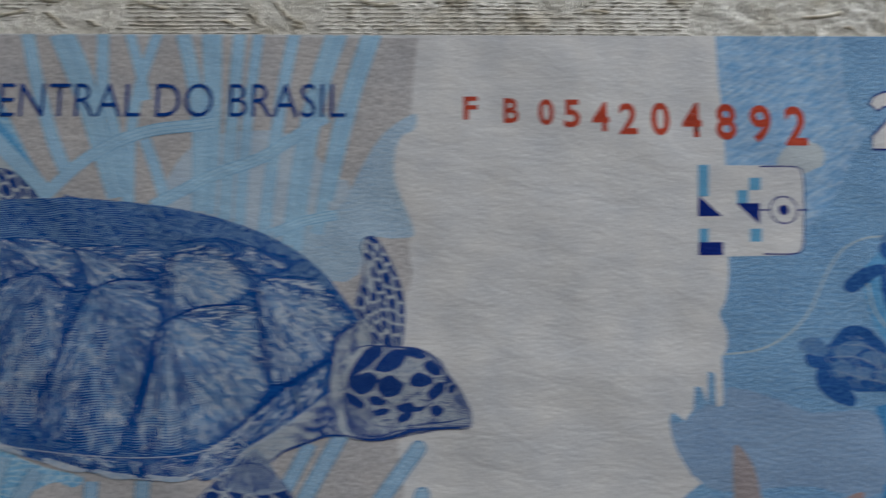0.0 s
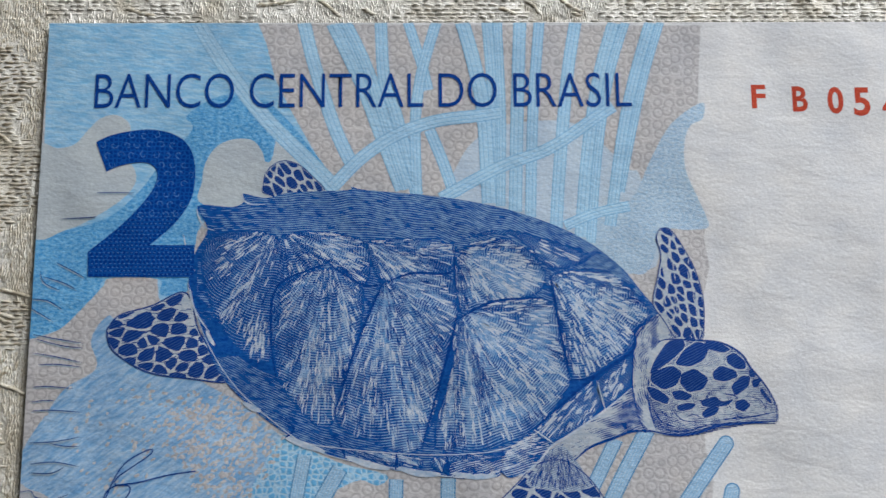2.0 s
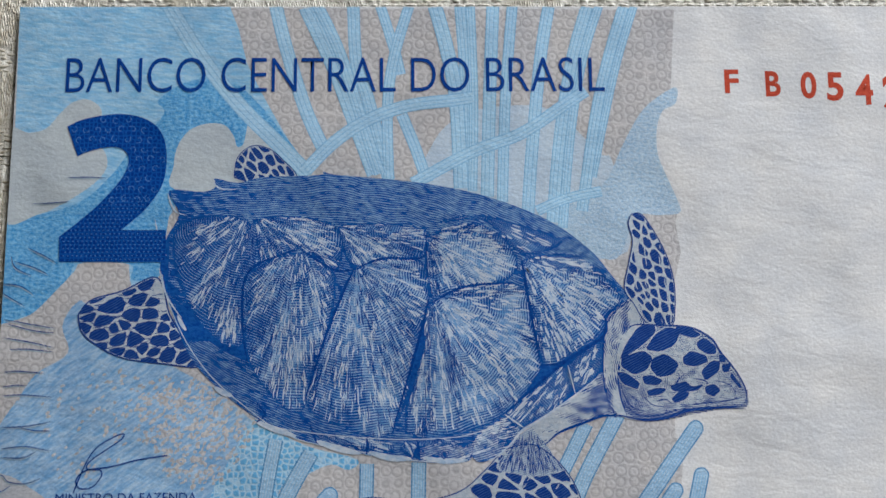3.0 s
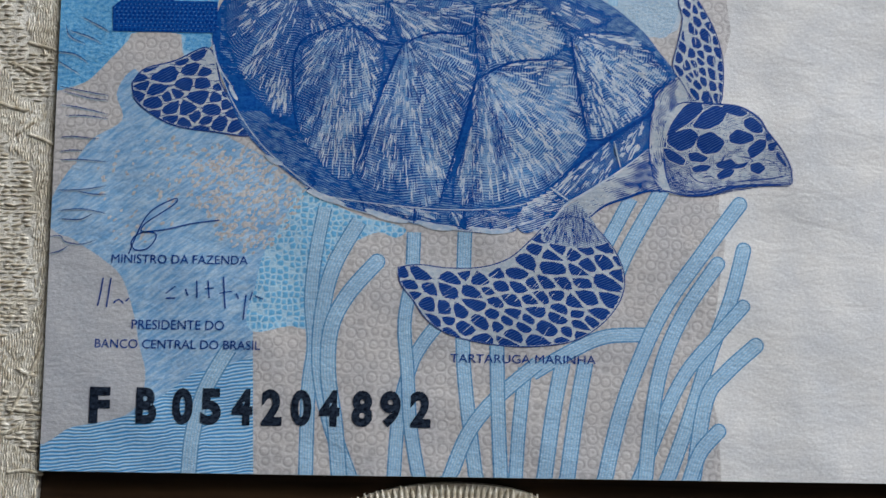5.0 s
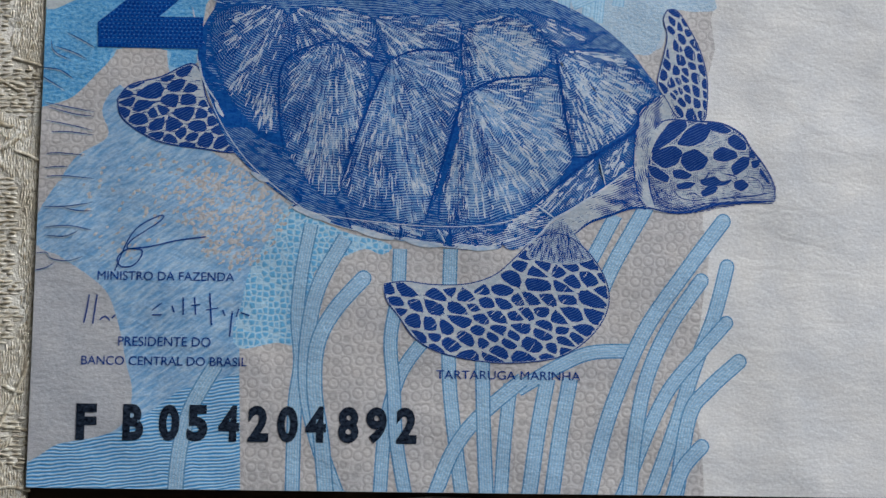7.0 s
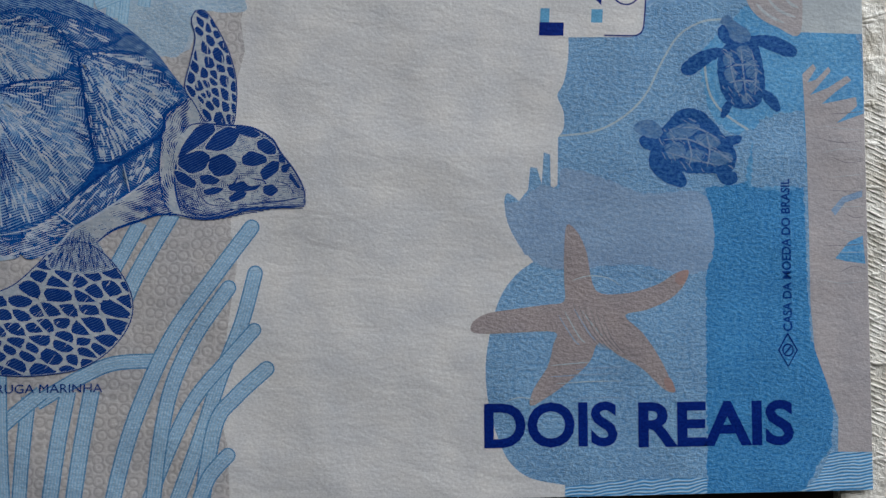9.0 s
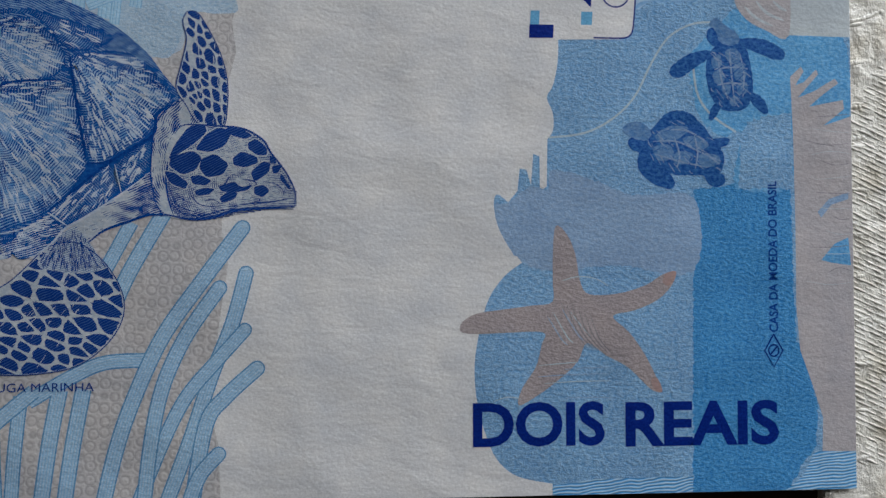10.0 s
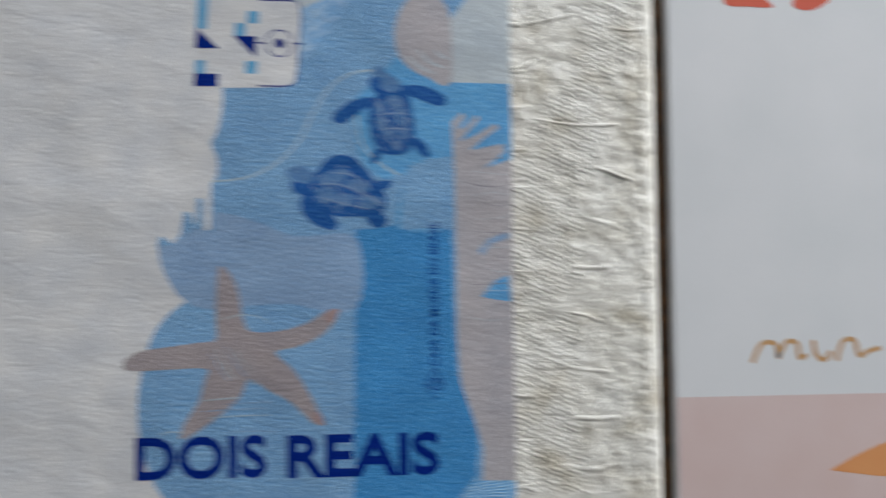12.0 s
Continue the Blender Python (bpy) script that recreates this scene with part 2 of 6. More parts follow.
SATIN = satin()
GOLD = gold_thread()
WOOD = wood()
CARD = card_paper("white_card", (0.66, 0.67, 0.68), (0.71, 0.71, 0.72))
CARD_PINK = card_paper("pink_card_print", (0.62, 0.47, 0.44), (0.66, 0.53, 0.51))
CARD_ORANGE = card_paper("orange_card_print", (0.66, 0.27, 0.10), (0.70, 0.33, 0.13))
CARD_RED = card_paper("red_card_print", (0.60, 0.09, 0.05), (0.64, 0.12, 0.06))
CARD_GOLD = card_paper("ochre_card_print", (0.50, 0.28, 0.12), (0.56, 0.34, 0.16))


# ---- mesh helpers ----
def part(name, data, mat_, parent=None, label=""):
    if isinstance(data, bmesh.types.BMesh):
        me = bpy.data.meshes.new(name)
        data.to_mesh(me)
        data.free()
    else:
        me = data
    if not me.materials:
        me.materials.append(mat_)
    ob = new(name, me)
    ob.parent = parent
    return tagged(ob, label)


def smooth(points, closed=True, steps=5):
    """A Catmull-Rom curve through control points in millimetres."""
    p, n, out = points, len(points), []
    for k in range(n if closed else n - 1):
        if closed:
            a, b, c, d = p[k - 1], p[k], p[(k + 1) % n], p[(k + 2) % n]
        else:
            a, b, c, d = p[max(k - 1, 0)], p[k], p[k + 1], p[min(k + 2, n - 1)]
        for s in range(steps):
            t = s / steps
            out.append(tuple(0.5 * (2 * b[i] + (c[i] - a[i]) * t + (2 * a[i] - 5 * b[i] + 4 * c[i] - d[i]) * t * t
                                    + (3 * b[i] - a[i] - 3 * c[i] + d[i]) * t ** 3) for i in (0, 1)))
    if not closed:
        out.append(tuple(p[-1]))
    return out


def clamp(pts, x0=0.03, x1=120.97, y0=0.03, y1=64.97):
    return [(min(max(x, x0), x1), min(max(y, y0), y1)) for x, y in pts]


LAYER = 0.002
turns = [0]


def engraving(poly, lines, tone, width, layer):
    """Engraved hatching clipped to a polygon: every line swells and thins with the tone at each place."""
    verts, faces = [], []
    z = step_up(layer) * LAYER * MM
    for line in lines:
        last = None
        for k, (x, y) in enumerate(line):
            w = tone(x, y) if inside(x, y, poly) else 0.0
            if w < 0.06:
                last = None
                continue
            a, b = line[max(k - 1, 0)], line[min(k + 1, len(line) - 1)]
            dx, dy = b[0] - a[0], b[1] - a[1]
            l = math.hypot(dx, dy) or 1.0
            h = min(w, 1.0) * width / 2
            o = len(verts)
            verts += [((x - dy / l * h) * MM, (y + dx / l * h) * MM, z), ((x + dy / l * h) * MM, (y - dx / l * h) * MM, z)]
            if last is not None:
                faces.append((last + 1, o + 1, o, last))
            last = o
    me = bpy.data.meshes.new("engraving")
    me.from_pydata(verts, [], faces)
    return me


def arcs(poly, apex, gap, step=0.13):
    """Rings round a plate's apex, wavering a little as a hand-cut line does."""
    ax, ay = apex
    ang = [math.atan2(y - ay, x - ax) for x, y in poly]
    far = max(math.hypot(x - ax, y - ay) for x, y in poly)
    mid = math.atan2(sum(math.sin(a) for a in ang), sum(math.cos(a) for a in ang))
    off = [(a - mid + math.pi) % (2 * math.pi) - math.pi for a in ang]
    lo, hi = mid + min(off) - 0.1, mid + max(off) + 0.1
    out = []
    r = gap
    while r < far:
        n = max(2, int(r * (hi - lo) / step))
        line = []
        for k in range(n + 1):
            a = lo + (hi - lo) * k / n
            q = r + 0.42 * noise.noise((a * 3.5, r * 0.25, ax)) + 0.10 * math.sin(a * 16 + ay)
            line.append((ax + q * math.cos(a), ay + q * math.sin(a)))
        out.append(line)
        r += gap
    return out


def waves(x0, x1, y0, y1, gap, bend, step=0.14):
    """Long level lines bent by a function of x, with a slight swell."""
    out, y = [], y0
    while y < y1:
        n = int((x1 - x0) / step)
        out.append([(x0 + (x1 - x0) * k / n, y + bend(x0 + (x1 - x0) * k / n) + 0.22 * noise.noise(((x0 + (x1 - x0) * k / n) * 0.5, y * 0.4, 2.0))) for k in range(n + 1)])
        y += gap
    return out


def step_up(layer):
    """Each print lies a hair above the one before it within its layer."""
    turns[0] = (turns[0] + 7) % 20
    return layer + turns[0] / 22


def add_shape(bm, pts, layer):
    vs = [bm.verts.new((x * MM, y * MM, layer * LAYER * MM)) for x, y in pts]
    f = bm.faces.new(vs)
    f.normal_update()
    if f.normal.z < 0:
        f.normal_flip()
    return f


def shape(pts, layer, soft=True, steps=5, ragged=0.0, keep=True):
    pts = smooth(pts, True, steps) if soft else list(pts)
    if ragged:
        pts = [(x + random.uniform(-ragged, ragged), y + random.uniform(-ragged, ragged)) for x, y in pts]
    if keep:
        pts = clamp(pts)
    out = []
    for q in pts:
        if not out or (abs(q[0] - out[-1][0]) + abs(q[1] - out[-1][1])) > 1e-4:
            out.append(q)
    bm = bmesh.new()
    f = add_shape(bm, out, step_up(layer))
    bmesh.ops.triangulate(bm, faces=[f], ngon_method="EAR_CLIP")
    return bm


def frayed(pts, step=0.3, amp=0.1):
    """An outline broken into short pieces that wander a little, as screened ink does."""
    r6 = random.Random(len(pts))
    out = []
    for k in range(len(pts)):
        (x0, y0), (x1, y1) = pts[k - 1], pts[k]
        n = max(1, int(math.hypot(x1 - x0, y1 - y0) / step))
        out += [(x0 + (x1 - x0) * j / n + r6.uniform(-amp, amp), y0 + (y1 - y0) * j / n + r6.uniform(-amp, amp)) for j in range(n)]
    return out


def ribbon_points(line, width, taper=False, steps=6):
    c = smooth(line, False, steps)
    left, right = [], []
    n = len(c)
    for k, (x, y) in enumerate(c):
        a, b = c[max(k - 1, 0)], c[min(k + 1, n - 1)]
        dx, dy = b[0] - a[0], b[1] - a[1]
        l = math.hypot(dx, dy) or 1
        w = width / 2 * (math.sin(math.pi * (k + 0.4) / (n - 0.2)) ** 0.6 if taper else 1)
        left.append((x - dy / l * w, y + dx / l * w))
        right.append((x + dy / l * w, y - dx / l * w))
    return c, left, right


def ribbon(line, width, layer, cap=False, taper=False, steps=6, bm=None, keep=True):
    c, left, right = ribbon_points(line, width, taper, steps)
    layer = step_up(layer)
    bm = bm or bmesh.new()
    if cap:
        (x, y), (lx, ly) = c[0], left[0]
        a0 = math.atan2(ly - y, lx - x)
        arc = [(x + width / 2 * math.cos(a0 + math.pi * k / 8), y + width / 2 * math.sin(a0 + math.pi * k / 8)) for k in range(9)]
        if keep:
            arc = clamp(arc)
        add_shape(bm, arc, layer)
    if keep:
        left, right = clamp(left), clamp(right)
    for k in range(len(c) - 1):
        q = [left[k], left[k + 1], right[k + 1], right[k]]
        if len({(round(x, 3), round(y, 3)) for x, y in q}) == 4:
            add_shape(bm, q[::-1], layer)
    return bm


def lettering(text, box, layer, bold=0.0, turn=0, shear=0.0, span=None):
    """Words in the built-in font, fitted into a box x0, y0, x1, y1 in millimetres."""
    cu = bpy.data.curves.new("text", "FONT")
    cu.body, cu.offset, cu.shear, cu.resolution_u, cu.fill_mode = text, bold, shear, 4, "FRONT"
    ob = bpy.data.objects.new("text", cu)
    scene.collection.objects.link(ob)
    bpy.context.view_layer.update()
    me = bpy.data.meshes.new_from_object(ob.evaluated_get(bpy.context.evaluated_depsgraph_get()))
    bpy.data.objects.remove(ob)
    co = np.array([v.co[:] for v in me.vertices])
    if turn:
        co = np.stack([-co[:, 1], co[:, 0], co[:, 2]], 1)
    lo, hi = (co.min(0), co.max(0)) if span is None else span
    x0, y0, x1, y1 = box
    co[:, 0] = (co[:, 0] - lo[0]) / (hi[0] - lo[0]) * (x1 - x0) + x0
    co[:, 1] = (co[:, 1] - lo[1]) / (hi[1] - lo[1]) * (y1 - y0) + y0
    co[:, 2] = step_up(layer) * LAYER
    for v, c in zip(me.vertices, co * MM):
        v.co = c
    me.materials.clear()
    return me


def inside(x, y, poly):
    r, n = False, len(poly)
    for k in range(n):
        (x0, y0), (x1, y1) = poly[k - 1], poly[k]
        if (y0 > y) != (y1 > y) and x < (x1 - x0) * (y - y0) / (y1 - y0) + x0:
            r = not r
    return r


def edge_gap(x, y, poly):
    """Distance to the nearest side of a polygon."""
    best = 99.0
    for k in range(len(poly)):
        (x0, y0), (x1, y1) = poly[k - 1], poly[k]
        dx, dy = x1 - x0, y1 - y0
        t = min(max(((x - x0) * dx + (y - y0) * dy) / (dx * dx + dy * dy + 1e-9), 0), 1)
        best = min(best, math.hypot(x - x0 - t * dx, y - y0 - t * dy))
    return best


def blob(x, y, rx, ry, turn, sides=9, rough=0.25, seed=0):
    rnd = random.Random(seed)
    out = []
    for k in range(sides):
        a = 2 * math.pi * k / sides
        r = 1 + rnd.uniform(-rough, rough)
        u, v = rx * r * math.cos(a), ry * r * math.sin(a)
        out.append((x + u * math.cos(turn) - v * math.sin(turn), y + u * math.sin(turn) + v * math.cos(turn)))
    return out


# ---- table, cloth, card ----
def block(name, x0, x1, y0, y1, z0, z1, mat_, parent=None, bevel=0.0):
    bm = bmesh.new()
    bmesh.ops.create_cube(bm, size=1)
    for v in bm.verts:
        v.co = ((x0 + x1) / 2 + v.co.x * (x1 - x0), (y0 + y1) / 2 + v.co.y * (y1 - y0), (z0 + z1) / 2 + v.co.z * (z1 - z0))
    if bevel:
        bmesh.ops.bevel(bm, geom=bm.edges[:], offset=bevel, segments=2, affect="EDGES")
    return part(name, bm, mat_, parent)


table = new("table")
table.location = (0.06, -0.09, -0.752)
tagged(table, "dark brown wooden table under the ivory cloth", "table")
TZ = -0.0022
top = block("tabletop", -0.60, 0.60, -0.40, 0.40, 0.722, 0.752 + TZ, WOOD, table, 0.003)
for sx in (-1, 1):
    for sy in (-1, 1):
        block("leg", sx * 0.54 - 0.03, sx * 0.54 + 0.03, sy * 0.34 - 0.03, sy * 0.34 + 0.03, 0, 0.722, WOOD, table, 0.003)

floor_mat = card_paper("grey_floor", (0.28, 0.26, 0.24), (0.34, 0.32, 0.29))
bm = bmesh.new()
bmesh.ops.create_grid(bm, x_segments=1, y_segments=1, size=30)
floor = part("floor", bm, floor_mat)
floor.location = (0, 0, -0.752)
tagged(floor, "plain grey floor under the table", "floor", kind="structure")

wall_mat = card_paper("plain_wall_paint", (0.60, 0.58, 0.54), (0.66, 0.64, 0.60))


def wall(name, boxes, label):
    bm = bmesh.new()
    for x0, x1, y0, y1, z0, z1 in boxes:
        q = bmesh.ops.create_cube(bm, size=1)["verts"]
        for v in q:
            v.co = ((x0 + x1) / 2 + v.co.x * (x1 - x0), (y0 + y1) / 2 + v.co.y * (y1 - y0), (z0 + z1) / 2 + v.co.z * (z1 - z0))
    return tagged(part(name, bm, wall_mat), label, "wall", kind="structure")


# Unseen walls and ceiling, added to enclose the table; only the north opening admits daylight
ZF, ZC = -0.752, 1.75
wall("wall_north", [(-1.6, WIN_X0, WALL_Y, WALL_Y + 0.12, ZF, ZC), (WIN_X1, 2.0, WALL_Y, WALL_Y + 0.12, ZF, ZC),
                    (WIN_X0, WIN_X1, WALL_Y, WALL_Y + 0.12, ZF, WIN_Z0), (WIN_X0, WIN_X1, WALL_Y, WALL_Y + 0.12, WIN_Z1, ZC)], "plain unseen wall with an added opening for light")
wall("wall_south", [(-1.6, 2.0, -2.62, -2.5, ZF, ZC)], "plain painted wall behind the camera")
wall("wall_west", [(-1.72, -1.6, -2.62, WALL_Y + 0.12, ZF, ZC)], "plain painted side wall of the room")
wall("wall_east", [(2.0, 2.12, -2.62, WALL_Y + 0.12, ZF, ZC)], "plain painted side wall of the room")
tagged(wall("ceiling", [(-1.72, 2.12, -2.62, WALL_Y + 0.12, ZC, ZC + 0.1)], "plain painted ceiling of the room"), category="ceiling")

# The cloth: a soft sheet with a scalloped hem along its lower side.
CLOTH_RIGHT = 136.3


def hem(x):
    """Height of the lower hem, in millimetres."""
    y = 2.5
    if x < -0.5:
        y = -40
    if x > 118.2:
        y = -40
    y -= 2.6 * math.exp(-((x - 98) / 2.2) ** 2) + 2.2 * math.exp(-((x - 105.5) / 1.6) ** 2)
    return y


def cloth_height(x, y):
    z = 0.10 * noise.noise((x * 0.13, y * 0.13, 0)) + 0.09 * noise.noise((x * 0.5, y * 0.8, 3))
    if x > 121.3:
        z += 0.09 * noise.noise((x * 0.35, y * 0.9, 7))
    if x > CLOTH_RIGHT - 1.5:
        z -= 0.25 * (x - CLOTH_RIGHT + 1.5)
    edge = min(x, 121 - x, y, 65 - y)
    flat = min(max((edge + 0.6) / 1.0, 0), 1)
    return -0.42 + z * (1 - flat) - 0.1 * flat


cloth = new("tablecloth")
tagged(cloth, "ivory satin damask cloth with raised woven ribs lying on the table", "tablecloth")
cloth_bm = bmesh.new()
xs = [-260 + 10 * k for k in range(24)] + [-20 + 0.5 * k for k in range(311)]
xs = [x for x in xs if x < CLOTH_RIGHT] + [CLOTH_RIGHT]
rows_ = 190
cols = []
for x in xs:
    h = hem(x)
    col = []
    for k in range(rows_ + 1):
        u = k / rows_
        y = h + (78 - h) * u if k <= rows_ - 12 else None
        if y is None:
            base = h + (78 - h) * (rows_ - 12) / rows_
            y = base + (270 - base) * ((k - rows_ + 12) / 12) ** 2
        col.append(cloth_bm.verts.new((x * MM, y * MM, cloth_height(x, y) * MM)))
    cols.append(col)
for a, b in zip(cols, cols[1:]):
    for k in range(rows_):
        f = cloth_bm.faces.new((a[k], b[k], b[k + 1], a[k + 1]))
        f.smooth = True
rim = [e for e in cloth_bm.edges if e.is_boundary]
low = bmesh.ops.extrude_edge_only(cloth_bm, edges=rim)
for v in low["geom"]:
    if isinstance(v, bmesh.types.BMVert):
        v.co.z = (TZ + 0.00005)
sheet = part("sheet", cloth_bm, SATIN, cloth)


def rib_mesh(cells):
    """Raised threads as rounded slivers: x, y, half length, half width, direction, height."""
    verts, faces = [], []
    for x, y, l, w, a, h in cells:
        ca, sa = math.cos(a), math.sin(a)
        o = len(verts)
        z = cloth_height(x, y) - 0.03
        for u in (-1, -0.6, 0, 0.6, 1):
            s = (1 - u * u) ** 0.5 if abs(u) < 1 else 0.12
            for v, up in ((-1, 0), (-0.55, 0.75), (0.0, 1), (0.55, 0.75), (1, 0)):
                p, q = u * l, v * w * max(s, 0.25)
                verts.append(((x + p * ca - q * sa) * MM, (y + p * sa + q * ca) * MM, (z + up * h * s) * MM))
        for i in range(4):
            for j in range(4):
                faces.append((o + i * 5 + j, o + (i + 1) * 5 + j, o + (i + 1) * 5 + j + 1, o + i * 5 + j + 1))
    me = bpy.data.meshes.new("ribs")
    me.from_pydata(verts, [], faces)
    me.polygons.foreach_set("use_smooth", [True] * len(me.polygons))
    return me


def weave(x0, x1, y0, y1, seed, upright=0.0):
    """The damask's zones: rows of level floats laid like bricks, fine upright threads, and plain satin between."""
    rnd = random.Random(seed)
    floats, threads = [], []
    row, y = 0, y0
    while y < y1:
        x = x0 + 0.45 * (row % 2) + rnd.uniform(0, 0.15)
        while x < x1:
            zone = noise.noise((x * 0.11 + 3, y * 0.13, 5)) + 0.2 * noise.noise((x * 0.5, y * 0.5, 9)) - upright
            if zone > 0.04:
                floats.append((x + rnd.uniform(-0.06, 0.06), y + rnd.uniform(-0.03, 0.03), rnd.uniform(0.3, 0.62), rnd.uniform(0.1, 0.19), 0.06 + rnd.uniform(-0.2, 0.2), rnd.uniform(0.08, 0.28)))
                x += rnd.uniform(0.7, 1.15)
            else:
                if zone < -0.02 or rnd.random() < 0.25:
                    threads.append((x, y + rnd.uniform(-0.15, 0.15), rnd.uniform(0.18, 0.5), rnd.uniform(0.06, 0.11), 1.57 + rnd.uniform(-0.25, 0.25), rnd.uniform(0.04, 0.17)))
                x += 0.24
        y += rnd.uniform(0.33, 0.47)
        row += 1
    return floats, threads


def ridge(line, w, h):
    """One raised fold along a line, from overlapping slivers."""
    c = smooth(line, False, 4)
    out = []
    for (xa, ya), (xb, yb) in zip(c, c[1:]):
        out.append(((xa + xb) / 2, (ya + yb) / 2, 0.75 * math.hypot(xb - xa, yb - ya) + 0.12, w, math.atan2(yb - ya, xb - xa), h))
    return out


BANDS = ([(120.40, 18.80), (120.60, 35.42), (123.55, 39.54), (127.88, 45.00), (129.75, 55.39), (134.98, 55.62), (133.94, 48.11), (130.82, 40.56), (128.08, 29.92), (127.53, 22.70)], [(120.42, 20.26), (127.49, 20.29), (128.30, 1.96), (120.20, 2.08)])
FOLDS = ([(121.00, 53.39), (123.62, 53.80), (126.77, 54.42)], [(120.71, 49.82), (123.57, 50.05), (127.53, 50.98)], [(120.47, 45.13), (122.27, 45.43), (124.52, 46.34)], [(120.60, 41.07), (121.90, 41.22), (123.21, 41.38)], [(123.56, 40.07), (127.79, 39.46), (132.07, 39.57)], [(129.85, 35.14), (131.47, 34.57), (133.29, 33.89)],
         [(128.51, 29.93), (130.75, 29.36), (132.75, 28.56)], [(127.56, 24.88), (129.43, 24.78), (130.99, 24.91)], [(127.05, 20.23), (128.72, 19.88), (130.02, 19.30)], [(123.24, 16.18), (126.78, 14.73), (130.80, 14.13)], [(127.32, 9.60), (129.79, 9.47), (131.52, 9.57)], [(120.62, 36.85), (122.16, 36.88)], [(120.88, 33.65), (122.49, 33.86)], [(126.02, 4.87), (129.08, 4.37), (131.56, 4.80)], [(131.75, 49.68), (133.65, 49.44), (135.06, 49.61)])


def right_border(seed):
    """Fields of fine leaning ribs, smooth satin with single folds, a stitched groove and a puffed edge."""
    rnd = random.Random(seed)
    out = []
    lean = -0.42
    for poly in BANDS:
        v = -30.0
        while v < 110:
            u = 90.0 + rnd.uniform(0, 1.2)
            while u < 150:
                x, y = u, v - (u - 121) * math.tan(-lean)
                if inside(x, y, poly) and x > 120.6:
                    out.append((x, y + rnd.uniform(-0.04, 0.04), rnd.uniform(0.75, 1.05), 0.17, lean + rnd.uniform(-0.05, 0.05), rnd.uniform(0.06, 0.13)))
                u += 1.35
            v += 0.52
    for line in FOLDS:
        out += ridge(line, rnd.uniform(0.24, 0.36), rnd.uniform(0.10, 0.18))
    for k in range(70):
        y = -22 + 1.4 * k
        out.append((134.9 + 0.3 * math.sin(y * 0.3), y + rnd.uniform(-0.4, 0.4), rnd.uniform(0.5, 0.9), 0.4, 1.57 + rnd.uniform(-0.3, 0.3), rnd.uniform(0.08, 0.2)))
        if k % 3 == 0:
            out.append((121.9, y + rnd.uniform(-0.4, 0.4), rnd.uniform(0.5, 0.9), 0.26, rnd.uniform(-0.1, 0.3), rnd.uniform(0.1, 0.2)))
    return out


def sprigs(seed):
    """Rope-stitched leaf outlines that stand up from the damask above and beside the note."""
    rnd = random.Random(seed)
    out = []
    for k in range(26):
        if k % 4 == 0:
            x, y = rnd.uniform(-5, -1.2), rnd.uniform(0, 62)
        else:
            x, y = rnd.uniform(-4, 120), rnd.uniform(65.8, 69.5)
        a, turn_ = rnd.choice((-0.5, -0.3, 0.3, 2.7)) + rnd.uniform(-0.3, 0.3), rnd.uniform(-0.12, 0.12)
        for j in range(rnd.randint(6, 12)):
            if (x < -0.8 or y > 65.9) and y < 72 and x < 121:
                out.append((x, y, 0.42, 0.2, a + 0.45, rnd.uniform(0.16, 0.26)))
            x, y, a = x + 0.36 * math.cos(a), y + 0.36 * math.sin(a), a + turn_
    for line in ([(-2.35, 30.52), (-1.06, 30.11), (0.35, 29.29)], [(-2.94, 39.25), (-1.64, 38.93), (-0.08, 38.50)], [(-4.73, 37.36), (-3.67, 37.01), (-2.32, 36.18)], [(-3.23, 5.48), (-1.70, 5.30), (-0.06, 5.02)], [(-2.96, -0.23), (-1.45, -0.01), (0.08, -0.29)], [(-2.96, 5.08), (-1.57, 8.13), (-0.33, 11.20)]):
        out += ridge(line, 0.22, 0.22)
    return out


left_floats, left_threads = weave(-6.5, -0.25, -3, 70, 2, 0.16)
top_floats, top_threads = weave(-0.2, 121.0, 65.3, 70.5, 3, -0.04)
tagged(part("tan_stitches", rib_mesh(sprigs(4) + left_floats + left_threads), GOLD, cloth, "tan silk stitches"), kind="stuff")
tagged(part("fine_threads", rib_mesh(top_threads), SATIN, cloth, "fine upright ivory threads"), kind="stuff")
cells = right_border(1) + top_floats
ribs = part("woven_ribs", rib_mesh(cells), SATIN, cloth)
tagged(ribs, kind="stuff")

part("thread_nub", rib_mesh([(p[0], p[1], 0.22, 0.12, 0.1, 0.2) for p in [(0.12, 49.56)]] + [(p[0], p[1], 0.12, 0.1, 1.2, 0.25) for p in [(0.12, 49.67)]]), WOOD, cloth, "dark brown thread end")

# a scallop of the cloth's border that shows on the table below the note
SCALLOP = [(28.06, -2.75), (29.46, -1.83), (31.80, -1.19), (34.63, -0.74), (36.98, -0.61), (39.82, -0.71), (42.17, -1.02), (44.06, -1.54), (45.71, -2.46)]
scallop_line = smooth(SCALLOP, False, 4)
bm = bmesh.new()
outline = scallop_line + [(scallop_line[-1][0] + 3, -34), (scallop_line[0][0] - 3, -34)]
low_ = [bm.verts.new((x * MM, y * MM, TZ + 0.00005)) for x, y in outline]
high = [bm.verts.new((x * MM, y * MM, -0.0009)) for x, y in outline]
bm.faces.new(high), bm.faces.new(low_[::-1])
for k in range(len(outline)):
    bm.faces.new((low_[k - 1], low_[k], high[k], high[k - 1]))
bmesh.ops.recalc_face_normals(bm, faces=bm.faces)
part("scallop", bm, GOLD, cloth, "scalloped tan silk border")
rs, cells = random.Random(17), []
